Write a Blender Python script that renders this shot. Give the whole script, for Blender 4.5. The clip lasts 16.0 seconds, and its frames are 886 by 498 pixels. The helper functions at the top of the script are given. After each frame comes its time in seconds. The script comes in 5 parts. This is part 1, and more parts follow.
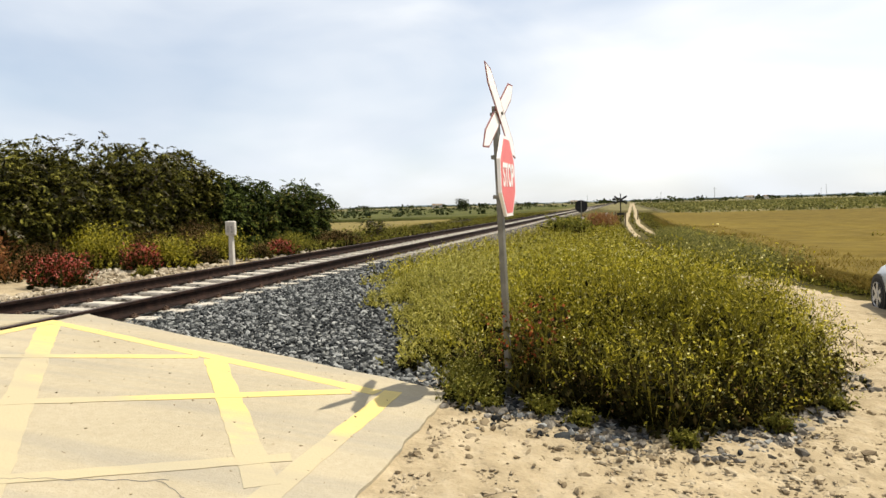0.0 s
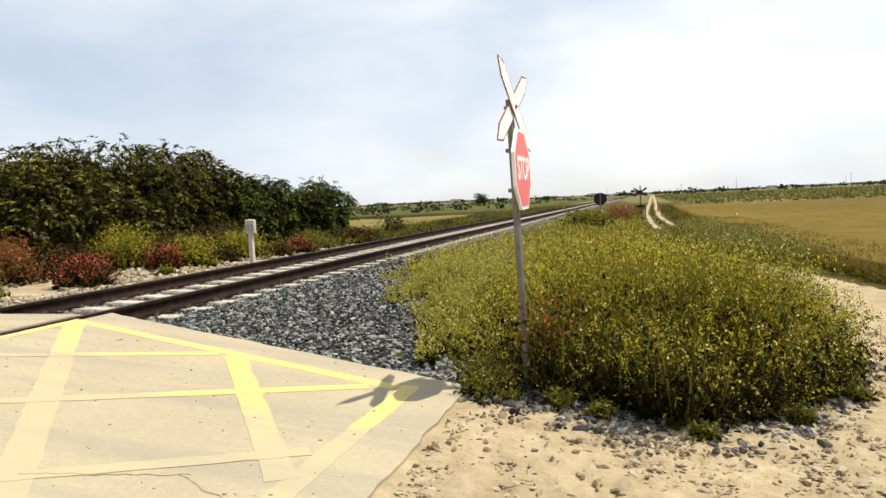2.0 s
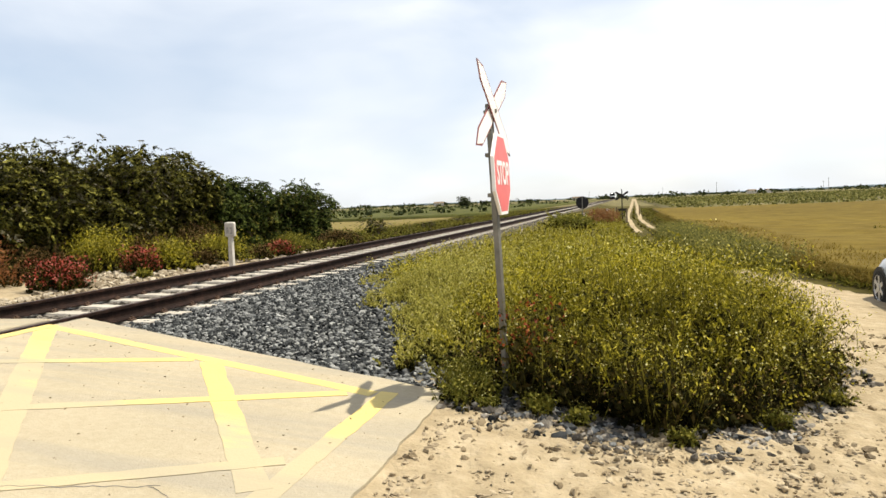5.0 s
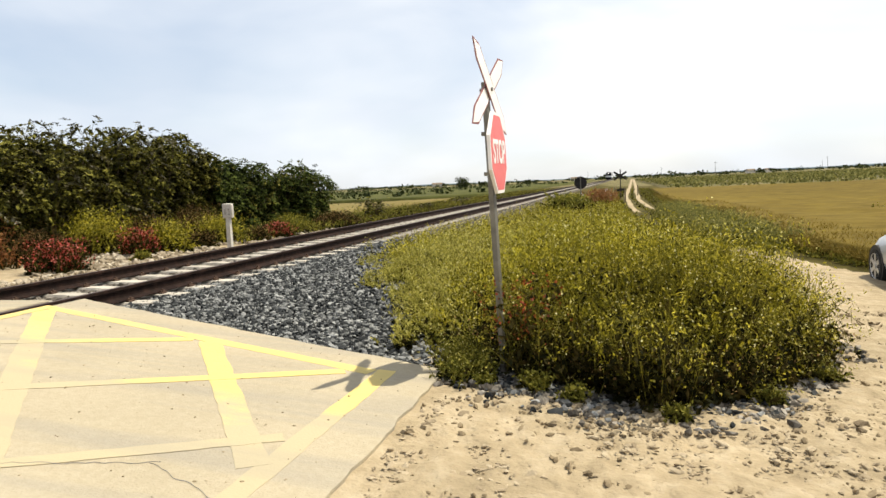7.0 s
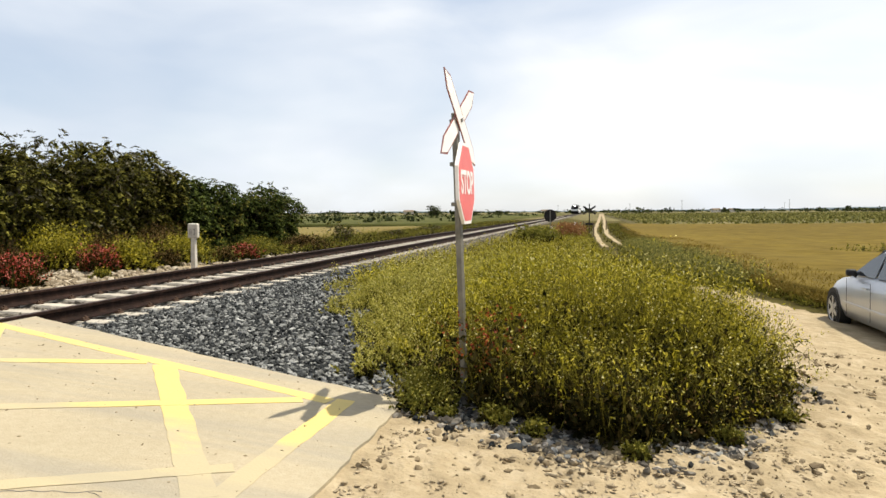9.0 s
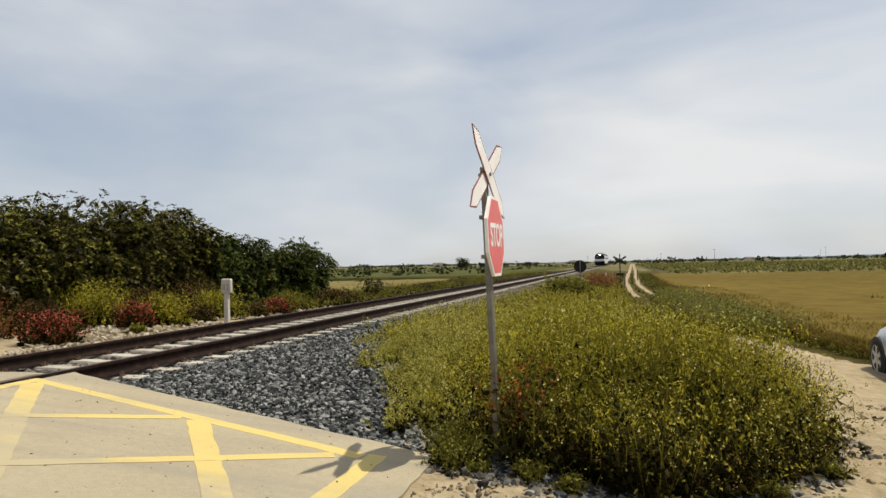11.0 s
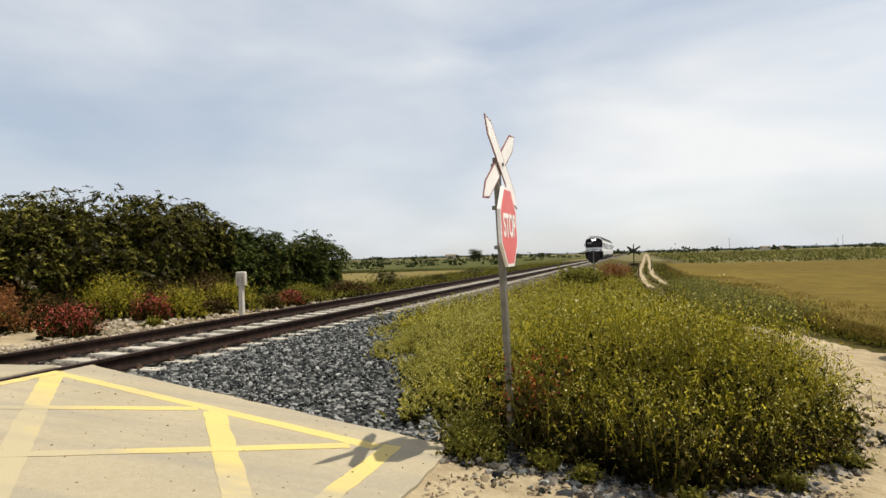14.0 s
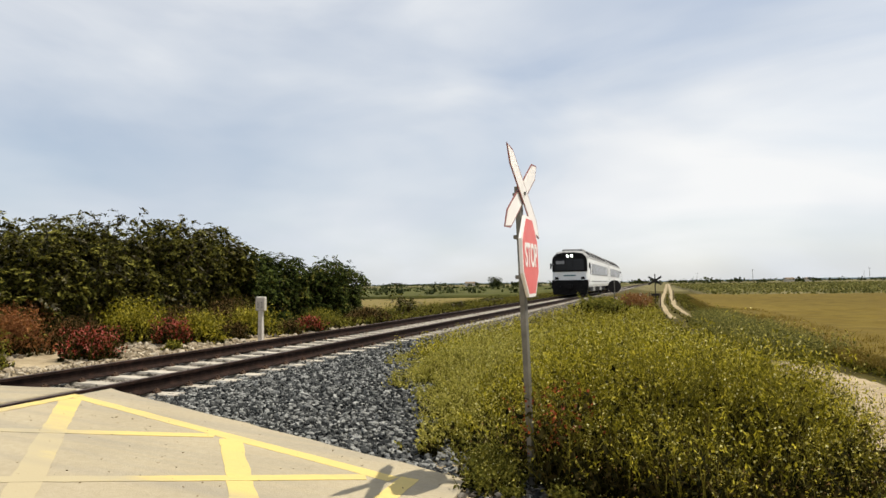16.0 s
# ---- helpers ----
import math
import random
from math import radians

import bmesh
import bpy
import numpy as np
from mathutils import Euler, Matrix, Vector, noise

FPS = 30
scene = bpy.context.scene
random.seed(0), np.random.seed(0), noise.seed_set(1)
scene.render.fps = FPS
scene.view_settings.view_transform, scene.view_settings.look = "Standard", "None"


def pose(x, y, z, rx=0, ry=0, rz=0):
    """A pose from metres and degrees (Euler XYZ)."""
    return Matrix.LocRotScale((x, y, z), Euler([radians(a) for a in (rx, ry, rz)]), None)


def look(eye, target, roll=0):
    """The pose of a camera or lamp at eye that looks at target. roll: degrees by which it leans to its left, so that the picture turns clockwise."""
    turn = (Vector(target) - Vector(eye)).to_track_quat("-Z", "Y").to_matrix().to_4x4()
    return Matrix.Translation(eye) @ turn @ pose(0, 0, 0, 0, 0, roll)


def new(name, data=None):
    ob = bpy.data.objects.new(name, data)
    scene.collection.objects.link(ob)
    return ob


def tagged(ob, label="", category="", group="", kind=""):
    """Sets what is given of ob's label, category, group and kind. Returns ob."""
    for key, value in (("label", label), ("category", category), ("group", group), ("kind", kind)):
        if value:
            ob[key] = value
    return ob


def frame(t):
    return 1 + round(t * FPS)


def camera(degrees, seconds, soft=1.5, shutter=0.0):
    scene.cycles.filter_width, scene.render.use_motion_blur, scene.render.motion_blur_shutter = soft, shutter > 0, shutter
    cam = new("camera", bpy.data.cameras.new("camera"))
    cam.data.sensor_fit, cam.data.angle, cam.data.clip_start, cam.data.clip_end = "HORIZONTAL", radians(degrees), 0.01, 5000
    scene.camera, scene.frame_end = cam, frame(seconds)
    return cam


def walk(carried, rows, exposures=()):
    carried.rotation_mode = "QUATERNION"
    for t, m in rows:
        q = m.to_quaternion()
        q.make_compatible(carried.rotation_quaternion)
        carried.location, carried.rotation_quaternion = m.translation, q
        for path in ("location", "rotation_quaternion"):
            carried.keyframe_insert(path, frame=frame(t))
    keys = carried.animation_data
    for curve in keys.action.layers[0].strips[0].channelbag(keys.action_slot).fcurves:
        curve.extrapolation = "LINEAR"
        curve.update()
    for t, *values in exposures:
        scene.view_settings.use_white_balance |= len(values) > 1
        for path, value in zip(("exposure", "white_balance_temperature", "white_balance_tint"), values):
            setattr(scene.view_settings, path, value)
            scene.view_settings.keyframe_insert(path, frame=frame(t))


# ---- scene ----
cam = camera(66.0, 16.0)

# ---------------------------------------------------------------- camera and its walk
def eye_pose(x, y, z, yaw, pitch, roll):
    return pose(x, y, z, 90 + pitch, 0, yaw) @ pose(0, 0, 0, 0, 0, roll)


PATH = [
    (0, -0.064, -0.094, 1.59, 14.79, -3.59, -1.6),
    (0.5, -0.055, -0.088, 1.592, 16.91, -2.9, -3.15),
    (1, -0.04, -0.091, 1.593, 17.34, -3.71, -2.31),
    (1.5, -0.04, -0.079, 1.587, 16.47, -4.01, -2.22),
    (2, -0.038, -0.096, 1.583, 16.42, -3.92, -2.56),
    (2.5, -0.025, -0.1, 1.582, 15.1, -5.32, -2.76),
    (3, -0.035, -0.066, 1.579, 17.38, -7.03, -4.07),
    (3.5, -0.026, -0.062, 1.585, 16.86, -7.87, -3.72),
    (4, -0.031, -0.078, 1.584, 17.63, -8.06, -4.43),
    (4.5, -0.028, -0.035, 1.596, 15.74, -5.51, -3.64),
    (4.7, -0.024, -0.041, 1.596, 15.1, -3.68, -2.57),
    (6.8, -0.007, -0.035, 1.582, 14.84, -5.23, -2.14),
    (7, -0.002, -0.056, 1.58, 14.94, -5.34, -2.6),
    (7.5, 0.006, -0.046, 1.577, 13.4, -5.51, -0.88),
    (8, 0.011, -0.035, 1.589, 15.11, -4.2, -2.17),
    (8.5, 0.017, -0.024, 1.588, 14.1, -4.04, -2.18),
    (9, 0.023, -0.01, 1.587, 12.33, -3.06, -0.43),
    (9.5, 0.002, 0.071, 1.597, 11.63, 1.55, -0.94),
    (10, 0.032, -0.046, 1.605, 13.42, 3.2, -1.71),
    (10.2, 0.029, -0.049, 1.592, 14.04, 2.46, -1.13),
    (12.5, 0.017, -0.04, 1.59, 15.81, 0.64, -1.66),
    (13, 0.011, -0.042, 1.585, 15.99, -0.03, -1.25),
    (13.5, 0.018, -0.046, 1.59, 15.82, 0.48, -1.43),
    (14, 0.021, -0.045, 1.586, 15.81, 0.69, -1.61),
    (14.5, 0.02, -0.034, 1.59, 15.81, 0.84, -1.73),
    (15, -0.01, 0.025, 1.587, 16.18, 1.89, -1.22),
    (15.5, -0.007, 0.02, 1.589, 17.14, 1.95, -1.05),
    (16, 0, 0, 1.6, 17.4, 3, -0.82),
]
EXPOSURES = [
    (0.0, 0.47), (1.0, 0.46), (2.0, 0.47), (3.0, 0.57), (4.0, 0.62), (4.5, 0.62), (4.7, 0.58), (7.0, 0.52), (8.0, 0.48), (9.0, 0.47),
    (9.5, 0.44), (9.8, 0.15), (10.0, -0.06), (10.2, -0.10), (12.5, 0.19), (14.0, 0.16), (15.0, 0.2), (16.0, 0.2),
]
walk(cam, [(r[0], eye_pose(*r[1:])) for r in PATH], EXPOSURES)

# ---------------------------------------------------------------- world and sun
SUN_WAY = Vector((0.95, 0.47, 2.02)).normalized()  # from the place towards the sun
sun_elevation = math.asin(SUN_WAY.z)
sun_compass = math.atan2(SUN_WAY.x, SUN_WAY.y)

world = bpy.data.worlds.new("sky")
scene.world = world
world.use_nodes = True
wt = world.node_tree
wt.nodes.clear()
w_out = wt.nodes.new("ShaderNodeOutputWorld")
sky = wt.nodes.new("ShaderNodeTexSky")
sky.sky_type, sky.sun_disc = "NISHITA", False
sky.sun_elevation, sky.sun_rotation = sun_elevation, sun_compass
sky_bg = wt.nodes.new("ShaderNodeBackground")
sky_bg.inputs["Strength"].default_value = 0.105
cloud_bg = wt.nodes.new("ShaderNodeBackground")
cloud_bg.inputs["Strength"].default_value = 0.82
w_mix = wt.nodes.new("ShaderNodeMixShader")
w_tc = wt.nodes.new("ShaderNodeTexCoord")
w_map = wt.nodes.new("ShaderNodeMapping")
w_map.inputs["Scale"].default_value = (1.0, 1.0, 3.2)
w_map.inputs["Rotation"].default_value = (0.1, 0.25, 0.4)
w_n1 = wt.nodes.new("ShaderNodeTexNoise")
w_n1.inputs["Scale"].default_value, w_n1.inputs["Detail"].default_value, w_n1.inputs["Roughness"].default_value = 1.9, 6.0, 0.5
w_n1.inputs["Distortion"].default_value = 0.5
w_ramp = wt.nodes.new("ShaderNodeMapRange")
w_ramp.inputs["From Min"].default_value, w_ramp.inputs["From Max"].default_value = 0.3, 0.64
w_ramp.inputs["To Min"].default_value, w_ramp.inputs["To Max"].default_value = 0.45, 1.0
w_n2 = wt.nodes.new("ShaderNodeTexNoise")
w_n2.inputs["Scale"].default_value, w_n2.inputs["Detail"].default_value = 1.3, 4.0
w_col = wt.nodes.new("ShaderNodeValToRGB")
w_col.color_ramp.elements[0].position, w_col.color_ramp.elements[0].color = 0.34, (0.62, 0.69, 0.79, 1)
w_col.color_ramp.elements[1].position, w_col.color_ramp.elements[1].color = 0.62, (0.985, 0.995, 1.0, 1)
wl = wt.links.new
wl(w_tc.outputs["Generated"], w_map.inputs["Vector"])
wl(w_map.outputs["Vector"], w_n1.inputs["Vector"])
wl(w_map.outputs["Vector"], w_n2.inputs["Vector"])
wl(w_n1.outputs["Fac"], w_ramp.inputs["Value"])
wl(w_n2.outputs["Fac"], w_col.inputs["Fac"])
wl(w_col.outputs["Color"], cloud_bg.inputs["Color"])
wl(sky.outputs["Color"], sky_bg.inputs["Color"])
wl(w_ramp.outputs["Result"], w_mix.inputs["Fac"])
wl(sky_bg.outputs["Background"], w_mix.inputs[1])
wl(cloud_bg.outputs["Background"], w_mix.inputs[2])
wl(w_mix.outputs["Shader"], w_out.inputs["Surface"])

sun = new("sun", bpy.data.lights.new("sun", "SUN"))
sun.data.energy, sun.data.angle, sun.data.color = 5.0, radians(0.6), (1.0, 0.925, 0.765)
sun.matrix_world = look(tuple(SUN_WAY * 80), (0, 0, 0))


# ---------------------------------------------------------------- materials
def material(name, colors, scale=8.0, rough=0.8, metal=0.0, bump=0.0, bump_scale=None, island=0.0, big=None, obj_random=0.0, coords="Object", emit=0.0, spec=0.3, translucent=0.0):
    """A procedural surface: fine noise through a ramp of colours, a second large noise that shifts its brightness, and fine relief.
    island: how much each loose piece differs in brightness; obj_random: the same for each object."""
    m = bpy.data.materials.new(name)
    m.use_nodes = True
    nt = m.node_tree
    n, l = nt.nodes, nt.links.new
    b = n["Principled BSDF"]
    tc = n.new("ShaderNodeTexCoord")
    noi = n.new("ShaderNodeTexNoise")
    noi.inputs["Scale"].default_value, noi.inputs["Detail"].default_value, noi.inputs["Roughness"].default_value = scale, 6.0, 0.62
    l(tc.outputs[coords], noi.inputs["Vector"])
    ramp = n.new("ShaderNodeValToRGB")
    r = ramp.color_ramp
    for i, c in enumerate(colors):
        p = 0.3 + 0.4 * i / max(1, len(colors) - 1)
        e = r.elements[i] if i < 2 else r.elements.new(p)
        e.position, e.color = p, (*c, 1)
    if len(colors) == 1:
        r.elements[1].position, r.elements[1].color = 0.7, (*colors[0], 1)
    fac = noi.outputs["Fac"]
    if island or obj_random:
        geo = n.new("ShaderNodeNewGeometry" if island else "ShaderNodeObjectInfo")
        mix = n.new("ShaderNodeMix")
        mix.inputs[0].default_value = island or obj_random
        l(fac, mix.inputs[2])
        spread = n.new("ShaderNodeMapRange")
        spread.inputs["To Min"].default_value, spread.inputs["To Max"].default_value = 0.25, 0.75
        l(geo.outputs["Random Per Island" if island else "Random"], spread.inputs["Value"])
        l(spread.outputs["Result"], mix.inputs[3])
        fac = mix.outputs[0]
    l(fac, ramp.inputs["Fac"])
    col = ramp.outputs["Color"]
    if big:
        bs, amount = big
        n2 = n.new("ShaderNodeTexNoise")
        n2.inputs["Scale"].default_value, n2.inputs["Detail"].default_value = bs, 3.0
        l(tc.outputs[coords], n2.inputs["Vector"])
        mr = n.new("ShaderNodeMapRange")
        mr.inputs["From Min"].default_value, mr.inputs["From Max"].default_value = 0.3, 0.7
        mr.inputs["To Min"].default_value, mr.inputs["To Max"].default_value = 1 - amount, 1 + amount
        l(n2.outputs["Fac"], mr.inputs["Value"])
        mul = n.new("ShaderNodeVectorMath")
        mul.operation = "SCALE"
        l(col, mul.inputs[0])
        l(mr.outputs["Result"], mul.inputs["Scale"])
        col = mul.outputs["Vector"]
    l(col, b.inputs["Base Color"])
    b.inputs["Roughness"].default_value, b.inputs["Metallic"].default_value = rough, metal
    b.inputs["Specular IOR Level"].default_value = spec
    if bump:
        n3 = n.new("ShaderNodeTexNoise")
        n3.inputs["Scale"].default_value, n3.inputs["Detail"].default_value = bump_scale or scale * 3, 5.0
        l(tc.outputs[coords], n3.inputs["Vector"])
        bp = n.new("ShaderNodeBump")
        bp.inputs["Strength"].default_value, bp.inputs["Distance"].default_value = bump, 0.02
        l(n3.outputs["Fac"], bp.inputs["Height"])
        l(bp.outputs["Normal"], b.inputs["Normal"])
    if emit:
        l(col, b.inputs["Emission Color"])
        b.inputs["Emission Strength"].default_value = emit
    if translucent:
        tr = n.new("ShaderNodeBsdfTranslucent")
        l(col, tr.inputs["Color"])
        ms = n.new("ShaderNodeMixShader")
        ms.inputs[0].default_value = translucent
        out = n["Material Output"]
        l(b.outputs[0], ms.inputs[1])
        l(tr.outputs[0], ms.inputs[2])
        l(ms.outputs[0], out.inputs["Surface"])
    return m


def worn_paint(name, paint, under, cover):
    """Paint worn through to what lies under it in patches."""
    m = material(name, [tuple(0.93 * c for c in paint), paint], 20, 0.75, bump=0.15)
    n, l = m.node_tree.nodes, m.node_tree.links.new
    b = n["Principled BSDF"]
    src = b.inputs["Base Color"].links[0].from_socket
    tc = n.new("ShaderNodeTexCoord")
    a = n.new("ShaderNodeTexNoise")
    a.inputs["Scale"].default_value, a.inputs["Detail"].default_value, a.inputs["Roughness"].default_value = 1.1, 8.0, 0.65
    mp = n.new("ShaderNodeMapping")
    mp.inputs["Scale"].default_value = (0.35, 1.0, 1.0)
    l(tc.outputs["Object"], mp.inputs["Vector"])
    l(mp.outputs["Vector"], a.inputs["Vector"])
    # wheels have worn the lane, not the strip along the edge
    sep = n.new("ShaderNodeSeparateXYZ")
    l(tc.outputs["Object"], sep.inputs[0])
    lane = n.new("ShaderNodeMath")
    lane.operation, lane.inputs[1].default_value = "MULTIPLY_ADD", 0.259
    l(sep.outputs["X"], lane.inputs[0])
    l(sep.outputs["Y"], lane.inputs[2])
    traffic = n.new("ShaderNodeMapRange")
    traffic.inputs["From Min"].default_value, traffic.inputs["From Max"].default_value = 3.75, 2.95
    traffic.inputs["To Min"].default_value, traffic.inputs["To Max"].default_value = 0.0, 0.21
    l(lane.outputs[0], traffic.inputs["Value"])
    add = n.new("ShaderNodeMath")
    l(a.outputs["Fac"], add.inputs[0])
    l(traffic.outputs["Result"], add.inputs[1])
    mr = n.new("ShaderNodeMapRange")
    mr.inputs["From Min"].default_value, mr.inputs["From Max"].default_value = cover, cover + 0.15
    mr.inputs["To Min"].default_value, mr.inputs["To Max"].default_value = 0.0, 0.86
    l(add.outputs[0], mr.inputs["Value"])
    mix = n.new("ShaderNodeMix")
    mix.data_type = "RGBA"
    l(mr.outputs["Result"], mix.inputs[0])
    l(src, mix.inputs[6])
    mix.inputs[7].default_value = (*under, 1)
    l(mix.outputs[2], b.inputs["Base Color"])
    return m


